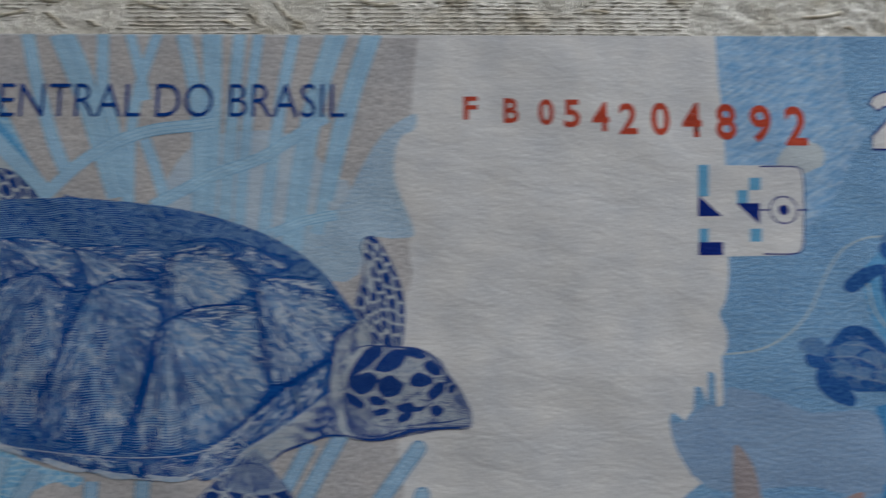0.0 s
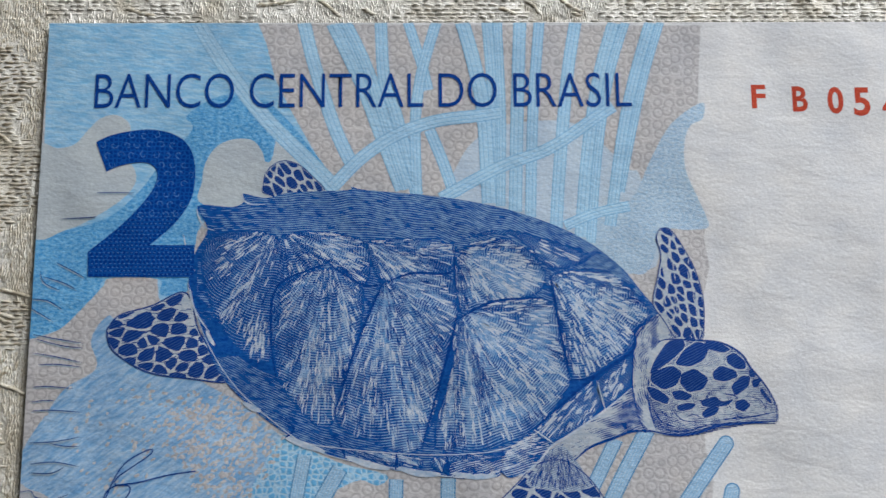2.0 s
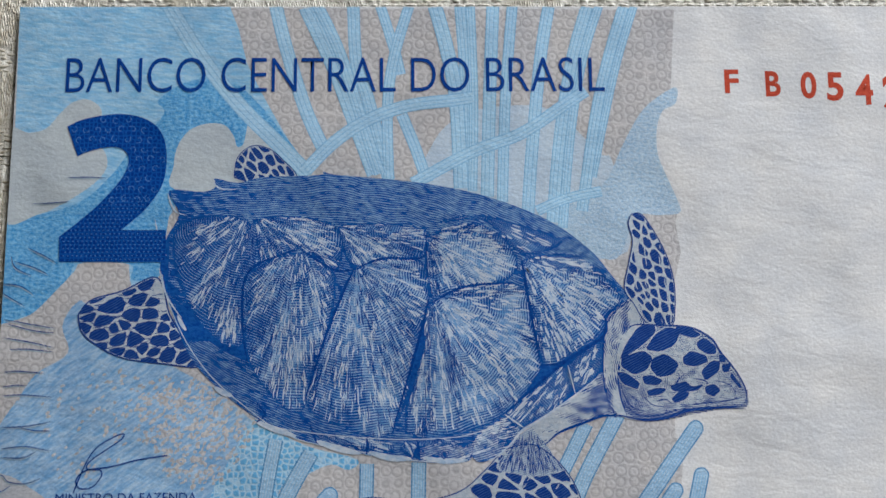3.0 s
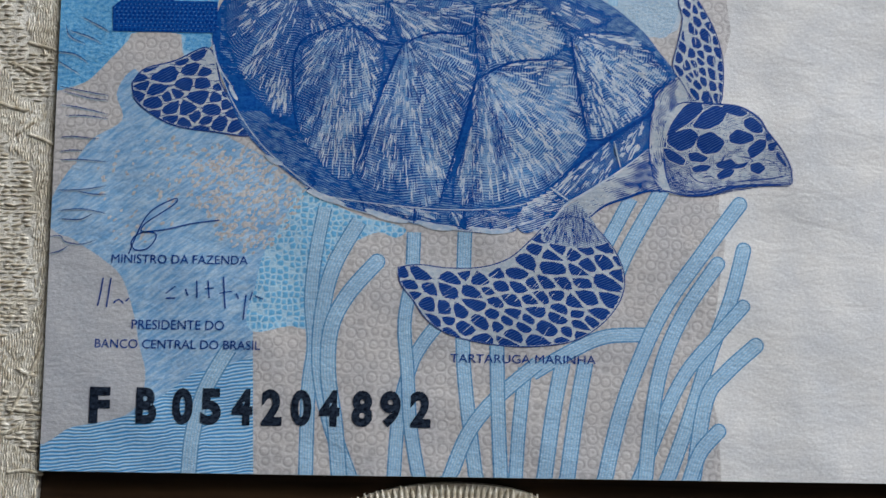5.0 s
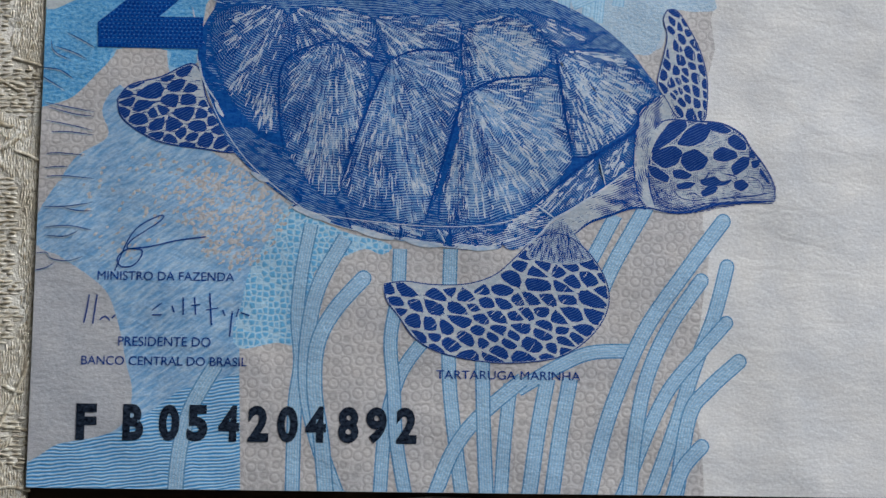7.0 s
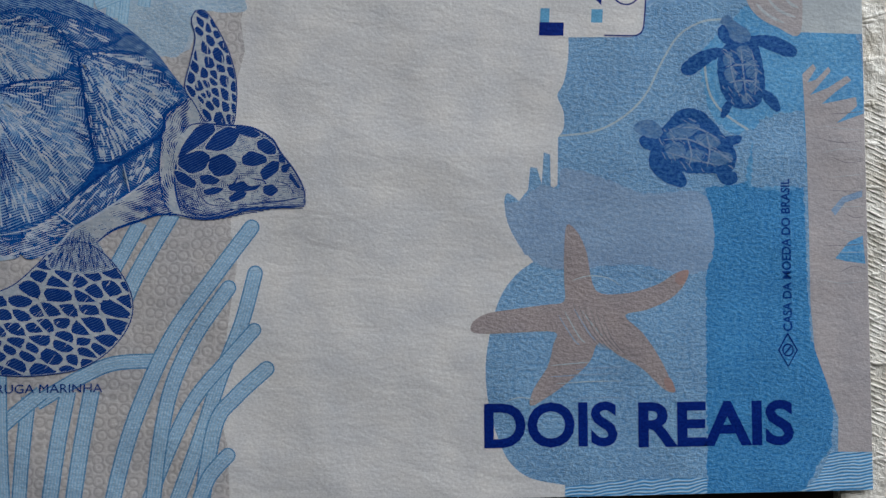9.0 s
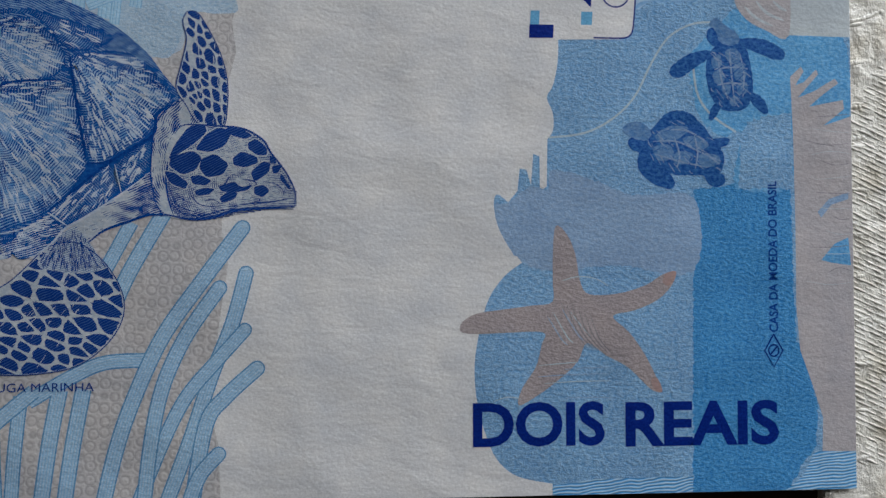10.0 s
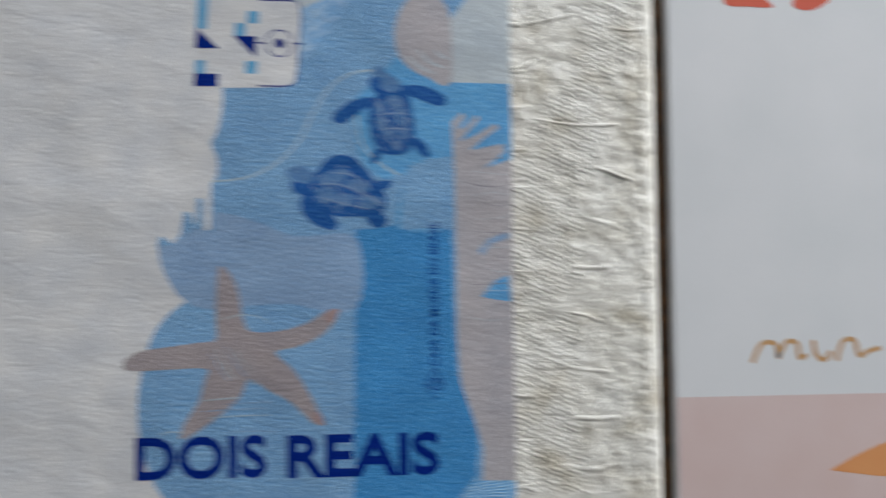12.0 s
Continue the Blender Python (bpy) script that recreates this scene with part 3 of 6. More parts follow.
for k in range(34):
    x = SCALLOP[0][0] + (SCALLOP[-1][0] - SCALLOP[0][0]) * (k + 0.5) / 34
    y = max(b[1] for a, b in zip(scallop_line, scallop_line[1:]) if min(abs(a[0] - x), abs(b[0] - x)) < 0.8)
    cells.append((x, y - 1.5, rs.uniform(1.2, 1.45), 0.26, 1.57 - 0.03 * (x - 37) + rs.uniform(-0.06, 0.06), rs.uniform(0.16, 0.3)))
fringe = part("scallop_ribs", rib_mesh(cells), GOLD, cloth)
fringe.location.z = -0.0004
tagged(fringe, kind="stuff")

card = new("printed_card")
card.location = (0, 0, TZ)
tagged(card, "white card with pink band and orange print on table", "card")
CX0, CX1, CY0, CY1 = 137.9, 226.0, -45.0, 85.0
block("sheet", CX0 * MM, CX1 * MM, CY0 * MM, CY1 * MM, 0.0001, 0.0011, CARD, card, 0.0002)


def on_card(name, bm, mat_, lift=0.0, label=""):
    for v in bm.verts:
        v.co.z = (1.112 + lift) * MM
    return part(name, bm, mat_, card, label)


# ---- the banknote ----
note = new("banknote")
tagged(note, "creased blue and grey paper banknote with a turtle print", "banknote")
bm = bmesh.new()
bmesh.ops.create_cube(bm, size=1)
for v in bm.verts:
    v.co = ((0.5 + v.co.x) * 121 * MM, (0.5 + v.co.y) * 65 * MM, (v.co.z - 0.5) * 0.1 * MM)
bmesh.ops.bevel(bm, geom=bm.edges[:], offset=0.00003, segments=1, affect="EDGES")
part("paper", bm, WATER_WHITE, note, "unprinted off-white paper")


def field(name, pts, layer, mat_, soft=True, ragged=0.0, parent=note, steps=5, label=""):
    return part(name, shape(pts, layer, soft, steps, ragged), mat_, parent, label)


# fields of colour
left = field("beige_field", [(-0.05, 64.94), (62.61, 64.66), (62.35, 62.01), (61.95, 56.88), (60.76, 54.92), (60.21, 52.85), (60.39, 50.20), (61.37, 46.80), (62.14, 45.38), (61.83, 43.66), (62.20, 40.98), (61.38, 37.81), (60.99, 34.67)] + [(60.97, 24.43), (61.57, 21.59), (61.04, 18.23), (60.50, 14.13), (59.87, 9.03), (60.77, 5.01), (60.94, -0.99), (-0.85, -1.89)], 1, BEIGE, False, label="beige field with fine ring print")
field("sky_field", [(-1.57, 65.76), (8.24, 65.72), (19.97, 65.55), (20.84, 62.77), (21.71, 59.34), (23.10, 56.51), (25.28, 52.60), (27.97, 48.46), (22.69, 47.40), (15.86, 46.09), (14.85, 44.48), (14.23, 39.17), (12.08, 36.57), (11.49, 38.66), (11.33, 40.24), (6.75, 40.27), (5.82, 37.91), (3.74, 36.00), (1.73, 35.08), (-0.21, 34.78), (-0.22, 40.32), (0.06, 44.57), (0.24, 52.74)], 2, SKY, False, label="sky blue field")
field("speckled_field", [(13.46, 55.72), (16.62, 57.67), (20.40, 57.37), (22.57, 55.68), (24.75, 53.05), (27.44, 48.74), (22.69, 47.68), (15.86, 46.09), (14.64, 42.88), (14.38, 39.17), (11.65, 38.66), (11.44, 40.08), (6.65, 40.11), (5.82, 37.91), (3.74, 36.00), (1.21, 35.08), (-0.22, 34.88), (-0.22, 40.32), (0.08, 44.30), (3.30, 44.82), (6.91, 46.14), (9.45, 48.57), (11.21, 51.02), (14.03, 54.33)], 3, SKY_DEEP)
field("grey_patch", [(-0.82, 52.63), (1.58, 52.56), (3.15, 53.00), (4.31, 54.38), (5.43, 55.49), (6.76, 55.81), (7.85, 55.25), (8.26, 54.36), (7.78, 53.14), (6.14, 51.60), (8.28, 51.15), (8.98, 49.66), (8.40, 48.30), (6.87, 46.95), (4.57, 45.51), (2.78, 44.77), (-0.34, 44.30)], 4, GREY)
field("grey_patch", [(15.36, 47.07), (15.13, 49.35), (15.45, 51.27), (16.48, 52.76), (18.06, 53.41), (19.67, 53.30), (20.59, 52.29), (20.99, 51.19), (21.57, 51.51), (21.96, 53.73), (22.16, 54.39), (22.45, 53.06), (23.69, 52.39), (25.30, 50.94), (26.91, 48.63), (22.70, 46.59)], 4, GREY)
field("haze_field", [(39.04, 50.96), (41.59, 53.92), (45.58, 55.03), (50.62, 54.64), (54.80, 50.53), (56.19, 49.42), (57.25, 41.06), (48.09, 41.11), (37.56, 44.75)], 2, HAZE)
field("pale_field", [(62.32, 56.87), (59.32, 54.80), (57.17, 51.26), (55.79, 48.31), (54.29, 46.67), (51.02, 44.69), (52.69, 41.80), (56.17, 40.35), (58.11, 44.29), (60.25, 44.47), (62.11, 44.64), (62.23, 45.54), (61.00, 48.66), (60.41, 50.51), (60.46, 52.92), (61.12, 54.61), (62.31, 55.28)], 3, LOBE)
field("lower_pale_field", [(-0.31, 34.73), (3.01, 35.17), (5.03, 35.99), (7.06, 36.86), (9.45, 35.02), (16.28, 30.36), (19.38, 28.81), (23.26, 25.51), (21.53, 22.79), (20.07, 19.85), (19.13, 16.94)] + [(18.78, 13.52), (19.22, -1.60), (-0.85, -1.89)], 2, PALE, False)
field("cell_field", [(22.97, 25.84), (24.81, 24.93), (28.20, 23.43), (32.34, 22.35), (31.59, 21.41), (30.03, 21.90), (27.99, 21.09), (25.69, 20.03), (25.08, 17.70), (24.06, 13.34), (22.01, 13.26), (18.96, 12.70), (18.15, 14.02), (18.84, 16.59), (19.53, 19.68), (21.24, 22.81)], 3, CELLS)
field("rose_patch", [(-1.88, 20.66), (1.19, 21.22), (3.30, 20.16), (5.15, 18.95), (6.75, 17.43), (7.89, 14.38), (8.57, 11.33), (9.22, 8.80), (8.76, 6.27), (6.98, 4.83), (2.95, 4.02), (-1.10, 3.45)], 4, GREY_ROSE)
field("rose_corner", [(-1.48, 34.77), (-0.17, 34.63), (1.64, 35.08), (3.17, 35.89), (5.42, 38.31), (7.19, 39.93), (10.33, 39.71), (10.90, 38.39), (8.07, 37.29), (6.39, 36.20), (5.57, 34.34), (6.18, 31.98), (3.40, 30.10), (1.45, 27.20), (-1.02, 24.55)], 3, BEIGE, label="beige corner")
field("wave_field", [(-1.10, 3.45), (3.45, 4.02), (8.74, 5.26), (13.46, 8.86), (18.87, 10.46), (19.22, -1.60), (-0.85, -1.89)], 3, WAVES, False)
r5, bm = random.Random(31), bmesh.new()
for pts, count in (([(12.79, 28.67), (16.38, 30.03), (20.04, 29.04), (24.00, 26.38), (23.01, 24.39), (21.77, 22.55), (20.29, 19.95), (16.68, 20.15), (14.02, 22.70), (12.39, 25.27)], 900), ([(-1.14, 34.24), (1.15, 34.28), (3.74, 34.58), (6.17, 32.24), (4.41, 30.80), (2.94, 28.78), (0.71, 26.40), (-0.77, 25.86)], 420), ([(6.25, 30.40), (11.18, 30.48), (13.82, 28.94), (11.45, 22.66), (8.45, 20.03), (5.30, 21.54), (4.04, 27.23)], 130)):
    poly = smooth(pts, True, 3)
    xs_, ys_ = [p[0] for p in poly], [p[1] for p in poly]
    for _ in range(count):
        x, y = r5.uniform(min(xs_), max(xs_)), r5.uniform(min(ys_), max(ys_))
        if inside(x, y, poly) and r5.random() < 0.25 + edge_gap(x, y, poly) / 1.5:
            add_shape(bm, clamp(blob(x, y, r5.uniform(0.14, 0.3), r5.uniform(0.09, 0.17), r5.uniform(0.2, 1.2), 6, 0.25, r5.random())), 4 + r5.random() * 0.9)
tagged(part("rose_stipple", bm, BEIGE, note), kind="stuff")

# right-hand sea
SEA_EDGE = smooth([(92.06, 65.21), (92.13, 59.92), (92.49, 56.16), (92.37, 51.78)] + [(91.97, 44.85), (92.17, 42.92), (92.10, 40.56), (91.65, 38.41), (91.05, 37.23), (91.63, 35.74), (91.62, 34.15), (91.08, 33.29)], False, 3)
SEA_EDGE += [(90.99, 28.83), (90.34, 28.40), (90.31, 31.69), (89.72, 31.89), (89.49, 28.92), (89.07, 30.40), (88.43, 30.50), (88.20, 28.39)]
SEA_EDGE += smooth([(87.34, 27.33), (86.28, 28.06), (85.96, 27.11), (86.37, 25.00), (87.43, 23.01)], False, 4)
SEA_EDGE += smooth([(88.70, 21.74), (86.99, 20.48), (85.49, 18.39), (84.63, 15.58), (84.09, 12.04), (84.39, 8.40), (85.32, 5.17), (86.36, 3.18), (88.20, 1.80), (91.38, 1.11)], False, 4)
sea = field("sea_field", SEA_EDGE + [(91.37, -0.03), (122.87, -0.73), (123.09, 70.65)], 1, SEA, False, label="sea blue field")
field("hazy_field", frayed(smooth([(90.99, 28.56), (91.59, 30.42), (95.63, 29.39), (99.42, 28.08), (105.18, 27.84), (105.09, 20.88), (97.73, 21.42), (91.25, 20.90), (88.70, 21.74), (87.43, 23.01), (86.37, 25.00), (86.07, 27.11), (87.34, 27.33), (89.44, 28.82)]), 0.25, 0.1), 2, SEA_PALE, False)
field("deep_field", frayed([(105.19, 28.65), (109.35, 29.21), (114.73, 29.52), (114.92, 20.86), (115.16, 14.40), (116.34, 11.44), (117.18, 7.94), (117.00, 4.20), (115.35, 2.10), (113.91, -0.79), (104.83, -0.59)], 0.25, 0.12), 2, SEA_DEEP, False)
field("bright_field", frayed(smooth([(105.30, 37.54), (104.79, 40.78), (105.64, 42.42), (107.04, 43.54), (109.02, 45.76), (110.15, 46.06), (111.53, 44.72), (114.61, 43.58), (120.29, 43.70), (120.40, 33.93), (115.14, 34.14), (114.83, 28.97), (109.35, 28.94), (109.98, 34.08), (108.03, 33.79), (106.11, 35.39)]), 0.25, 0.16), 2, SEA_BRIGHT, False)
field("soft_field", frayed([(109.86, 33.81), (110.55, 35.17), (112.24, 35.74), (114.94, 36.05), (115.11, 28.76), (109.68, 28.73)], 0.25, 0.14), 3, SEA, False)
field("rose_column", [(114.97, 37.68), (114.89, 39.59), (115.98, 40.60), (116.25, 40.16), (115.38, 38.78), (116.23, 39.07), (117.50, 40.35), (117.72, 39.91), (116.33, 38.36), (115.64, 37.58), (117.35, 38.27), (119.36, 39.50), (119.75, 39.07), (117.91, 37.73), (116.76, 36.73), (118.47, 37.08), (120.18, 37.43), (120.27, 36.55), (119.01, 35.55), (118.14, 34.88), (120.14, 35.57), (121.86, 35.86), (121.26, 3.59), (117.61, 3.66), (117.72, 6.86), (116.87, 9.55), (115.53, 13.32), (115.21, 17.63), (115.22, 25.18), (115.12, 33.32)], 4, ROSE, False, label="rose grey column")
field("blue_chip", [(117.75, 21.94), (119.08, 23.46), (120.51, 24.11), (120.74, 21.40), (118.76, 21.67)], 6, SEA_BRIGHT, False)
field("blue_chip", [(117.44, 26.55), (118.59, 27.80), (120.59, 28.47), (120.57, 27.81), (118.86, 27.26), (117.82, 26.01)], 6, SEA_PALE, False)
field("grey_disc", [(114.56, 43.64), (120.15, 43.57), (122.25, 43.58), (122.39, 54.19), (118.96, 53.62), (116.48, 52.14), (114.62, 49.85)], 4, GREY, False, label="pale grey disc")
field("rose_half_disc", [(114.86, 49.98), (114.02, 52.04), (112.50, 52.88), (110.97, 52.34), (109.75, 50.86), (109.19, 48.58), (109.54, 46.51), (110.62, 45.07), (112.44, 44.11), (114.81, 43.59)], 5, ROSE)
for line in ([(110.43, 46.34), (111.54, 45.27), (113.21, 44.49)], [(111.56, 46.91), (112.67, 45.73), (114.35, 45.06)], [(113.25, 46.95), (113.98, 46.31), (114.65, 46.00)]):
    part("disc_band", ribbon(line, 0.3, 6, False, True), GREY, note)
field("wave_patch", [(113.91, -0.79), (115.61, 1.30), (116.88, 3.67), (122.96, 3.56), (122.87, -1.00)], 4, WAVES, False)
field("wave_patch", [(91.38, 0.90), (95.38, 1.45), (104.85, 1.51), (104.83, -0.59), (91.37, -0.29)], 4, WAVES, False)

# seagrass
GRASS_LOW = [
    ([(25.08, 24.16), (24.31, 19.75), (24.00, 15.64), (24.36, 11.56), (23.95, 7.50), (23.89, -0.54)], 1.35, 0),
    ([(28.21, 22.91), (25.98, 18.75), (25.05, 14.63), (24.92, 9.54), (26.06, 4.50), (28.05, -0.73)], 1.5, 0),
    ([(29.93, 19.22), (27.32, 16.20), (25.86, 13.11), (25.69, 9.04), (26.41, 4.51), (26.93, -0.49)], 1.5, 1),
    ([(33.23, 21.95), (33.09, 17.82), (32.50, 13.72), (32.83, 9.65), (33.17, 4.61), (34.12, -0.64)], 1.3, 0),
    ([(35.42, 13.50), (34.07, 11.70), (33.08, 9.66), (32.13, 5.60), (31.74, -0.67)], 1.3, 0),
    ([(37.86, 22.02), (37.80, 18.92), (37.80, 11.76), (38.22, 6.70), (39.18, -0.56)], 1.35, 0),
    ([(44.56, 10.23), (40.52, 6.73), (38.26, 3.68), (36.55, -0.60)], 1.4, 0),
    ([(40.87, 11.80), (41.04, 5.73), (41.36, -0.53)], 1.35, 0),
    ([(43.44, 9.81), (42.93, 4.75), (42.62, -0.51)], 1.3, 0),
    ([(46.80, 10.36), (45.97, 5.80), (45.15, -0.48)], 1.45, 0),
    ([(48.85, 10.39), (47.96, 5.33), (47.18, -0.45)], 1.45, 0),
    ([(55.80, 26.17), (52.71, 20.68), (51.18, 17.06)], 1.45, 0),
    ([(52.96, 25.35), (50.75, 21.17)], 1.3, 0),
    ([(54.51, 12.92), (50.68, 12.71), (47.62, 11.39), (44.06, 9.31)], 1.35, 0),
    ([(62.83, 24.87), (59.40, 20.27), (55.79, 15.08), (53.24, 9.44), (51.72, 4.88), (50.52, -0.40)], 1.45, 1),
    ([(60.79, 19.41), (57.84, 15.11), (55.79, 10.50), (54.77, 5.43), (54.16, -0.34)], 1.4, 1),
    ([(63.16, 20.73), (61.95, 16.19), (60.14, 11.57), (58.33, 5.98), (56.03, -0.32)], 1.4, 1),
    ([(63.07, 15.60), (60.40, 12.60), (57.83, 9.51), (55.79, 5.44), (53.50, -0.35)], 1.3, 1),
    ([(64.18, 12.09), (61.40, 9.56), (59.61, 7.01), (58.41, -0.28)], 1.45, 1),
    ([(60.76, 4.41), (59.08, 2.48), (58.06, -0.29)], 1.4, 1),
    ([(16.70, 11.19), (14.63, 7.36), (13.64, 3.32), (13.38, -0.94)], 1.5, 0),
]


def seagrass(line, w, base, cap, fill):
    """A blade with a darker rim and fine lines that follow it."""
    blade = part("seagrass_blade", ribbon(line, w, base, cap), GRASS_RIM, note)
    part("blade_fill", ribbon(line, w - 0.27, base + 1, cap), fill, blade)
    bm = bmesh.new()
    for f in (-0.27, -0.09, 0.09, 0.27):
        c, left, right = ribbon_points(line, w)
        mid = [(a[0] * (0.5 + f) + b[0] * (0.5 - f), a[1] * (0.5 + f) + b[1] * (0.5 - f)) for a, b in zip(left, right)]
        ribbon(mid, 0.075, base + 2, steps=1, bm=bm)
    tagged(part("blade_vein", bm, GRASS_LINE, blade), kind="stuff")


for k, (line, w, cap) in enumerate(GRASS_LOW):
    seagrass(line, w, 5 + 3 * (k % 4), bool(cap), GRASS)
GRASS_TOP = [
    ([(14.18, 65.05), (17.01, 60.48), (20.89, 55.42), (24.68, 51.54), (27.62, 48.53)], 1.5), ([(24.36, 65.03), (25.34, 61.03), (27.29, 54.84), (29.03, 50.97)], 1.3),
    ([(27.29, 65.03), (29.93, 59.32), (31.82, 54.27), (33.95, 48.50)], 1.7), ([(28.37, 65.03), (30.46, 60.45), (32.62, 53.72), (34.32, 48.50)], 1.1), ([(31.74, 65.02), (32.08, 59.31), (33.16, 55.94), (35.16, 47.95)], 1.2), ([(34.35, 65.02), (35.74, 60.44), (36.27, 58.17)], 1.0),
    ([(37.07, 65.01), (35.63, 59.87), (35.02, 54.82), (35.16, 47.68)], 1.05), ([(39.57, 65.01), (40.61, 60.99), (41.51, 55.91), (41.91, 47.11)], 1.4), ([(41.97, 65.00), (42.48, 55.91), (42.22, 47.11)], 1.1), ([(42.95, 65.00), (43.17, 55.91), (42.96, 46.84)], 0.9),
    ([(45.13, 65.00), (44.68, 55.90), (44.32, 46.29)], 1.25), ([(46.99, 65.00), (46.18, 55.90), (45.73, 45.74)], 1.05), ([(50.49, 64.99), (49.56, 59.55), (48.54, 50.19), (48.07, 44.39)], 1.2),
    ([(54.20, 64.98), (52.59, 59.54), (51.26, 51.99), (50.37, 43.84)], 1.2), ([(55.30, 64.98), (53.57, 59.54), (52.22, 51.99), (51.29, 43.30)], 0.9), ([(57.71, 64.98), (56.01, 59.54), (54.65, 53.86), (53.14, 44.90)], 1.1), ([(58.69, 64.98), (56.93, 59.53), (55.51, 53.86), (54.21, 48.14)], 0.8),
    ([(36.36, 54.26), (37.67, 50.94), (38.75, 47.67)], 1.1), ([(27.36, 48.80), (29.97, 51.52), (33.16, 53.71), (36.90, 55.09), (41.18, 55.64), (43.07, 55.91)], 1.25), ([(37.38, 47.56), (42.97, 50.59), (47.64, 52.39), (52.07, 55.38), (53.84, 56.55)], 1.2), ([(48.92, 44.92), (51.76, 46.09), (55.01, 46.78)], 1.0),
]
for k, (line, w) in enumerate(GRASS_TOP):
    base = 5 + 3 * (k % 4) if k < 18 else 18
    blade = part("seagrass_blade", ribbon(line, w, base), GRASS_LINE, note)
    part("blade_fill", ribbon(line, w - 0.22, base + 1), GRASS_UP, blade)
    c, left, right = ribbon_points(line, w)
    bm = bmesh.new()
    for f in (-0.2, 0.12):
        ribbon([(a[0] * (0.5 + f) + b[0] * (0.5 - f), a[1] * (0.5 + f) + b[1] * (0.5 - f)) for a, b in zip(left, right)], 0.07, base + 2, steps=1, bm=bm)
    tagged(part("blade_vein", bm, GRASS_LINE, blade), kind="stuff")

# ---- turtle print ----
SHELL_OUT = [(14.78, 46.96), (17.95, 46.84), (19.10, 47.37), (18.98, 48.13), (21.10, 47.69), (23.47, 48.22), (28.61, 48.40), (29.03, 48.73), (30.09, 48.45), (33.27, 48.16), (38.04, 47.64), (43.32, 46.58), (48.04, 44.93), (51.15, 43.29), (54.07, 40.91), (55.75, 38.76), (57.27, 36.71), (56.50, 35.94), (55.31, 35.07), (54.74, 32.99), (54.51, 29.89), (52.02, 27.86), (48.69, 25.68), (47.30, 24.95), (46.07, 23.35), (44.28, 23.11), (40.21, 22.00), (36.17, 22.28), (32.13, 22.95), (27.58, 23.98), (22.99, 26.26), (18.86, 29.57), (16.74, 32.40), (15.08, 36.55), (14.23, 39.17), (14.65, 42.34), (15.79, 44.74)]
L0 = 21
R0 = 7
turtle = part("turtle_shell_print", shape(SHELL_OUT, L0, True, 4), SHELL, note, "dark blue engraved turtle shell")
PLATES = [
    ([(31.92, 39.48), (34.80, 40.30), (38.04, 40.39), (38.83, 36.91), (37.83, 32.76), (35.48, 24.67), (31.12, 25.20), (27.56, 27.49), (29.59, 33.85)], [(32.08, 40.11)], 300),
    ([(38.71, 36.13), (42.07, 37.83), (46.77, 38.17), (48.07, 36.33), (48.65, 32.17), (48.89, 30.12), (45.90, 26.50), (42.29, 24.72), (36.70, 24.66), (38.34, 32.25)], [(39.04, 37.12)], 400),
    ([(22.18, 39.12), (26.96, 41.10), (30.20, 38.96), (29.28, 32.82), (27.16, 26.48), (23.20, 29.80), (21.83, 34.94)], [(26.95, 42.53)], 240),
    ([(38.91, 42.41), (43.78, 43.77), (46.95, 40.55), (45.84, 38.44), (40.76, 37.26), (39.03, 36.91)], [(38.50, 42.73)], 220),
    ([(47.35, 39.88), (49.48, 40.75), (53.00, 40.56), (55.38, 38.41), (56.53, 36.47), (55.08, 35.25), (54.66, 33.51), (51.28, 31.28), (49.18, 30.78), (48.28, 35.64)], [(47.27, 40.65)], 280),
    ([(31.04, 43.74), (38.51, 43.26), (37.94, 40.71), (32.29, 39.69), (30.94, 41.71)], [(30.41, 43.53)], 110),
    ([(15.92, 43.94), (22.11, 44.17), (22.60, 39.12), (21.77, 32.36), (18.24, 34.34), (15.78, 39.16)], [(22.72, 45.51)], 180),
    ([(22.74, 44.16), (30.10, 43.74), (30.36, 39.33), (26.96, 41.52), (22.39, 39.54)], [(22.73, 44.70)], 110),
    ([(39.57, 43.79), (43.80, 44.57), (50.07, 42.66), (51.09, 41.80), (47.38, 40.86), (44.05, 44.04)], [(39.05, 46.60)], 14),
    ([(54.66, 32.81), (54.34, 29.99), (52.14, 28.20), (51.43, 30.59)], [(57.09, 37.34)], 24),
    ([(28.08, 24.73), (31.12, 24.45), (35.17, 23.92), (35.16, 22.93), (31.63, 23.31)], [(27.06, 25.23)], 30),
    ([(36.69, 23.91), (42.02, 24.02), (42.49, 22.38), (37.18, 22.57)], [(36.19, 24.66)], 40),
    ([(42.78, 24.12), (45.88, 25.84), (46.35, 24.59), (44.28, 23.21), (43.00, 22.72)], [(42.29, 24.62)], 30),
    ([(50.98, 30.60), (51.79, 28.10), (47.37, 25.15), (45.80, 26.44), (48.50, 28.66)], [(55.61, 35.60)], 40),
]
rnd = random.Random(5)


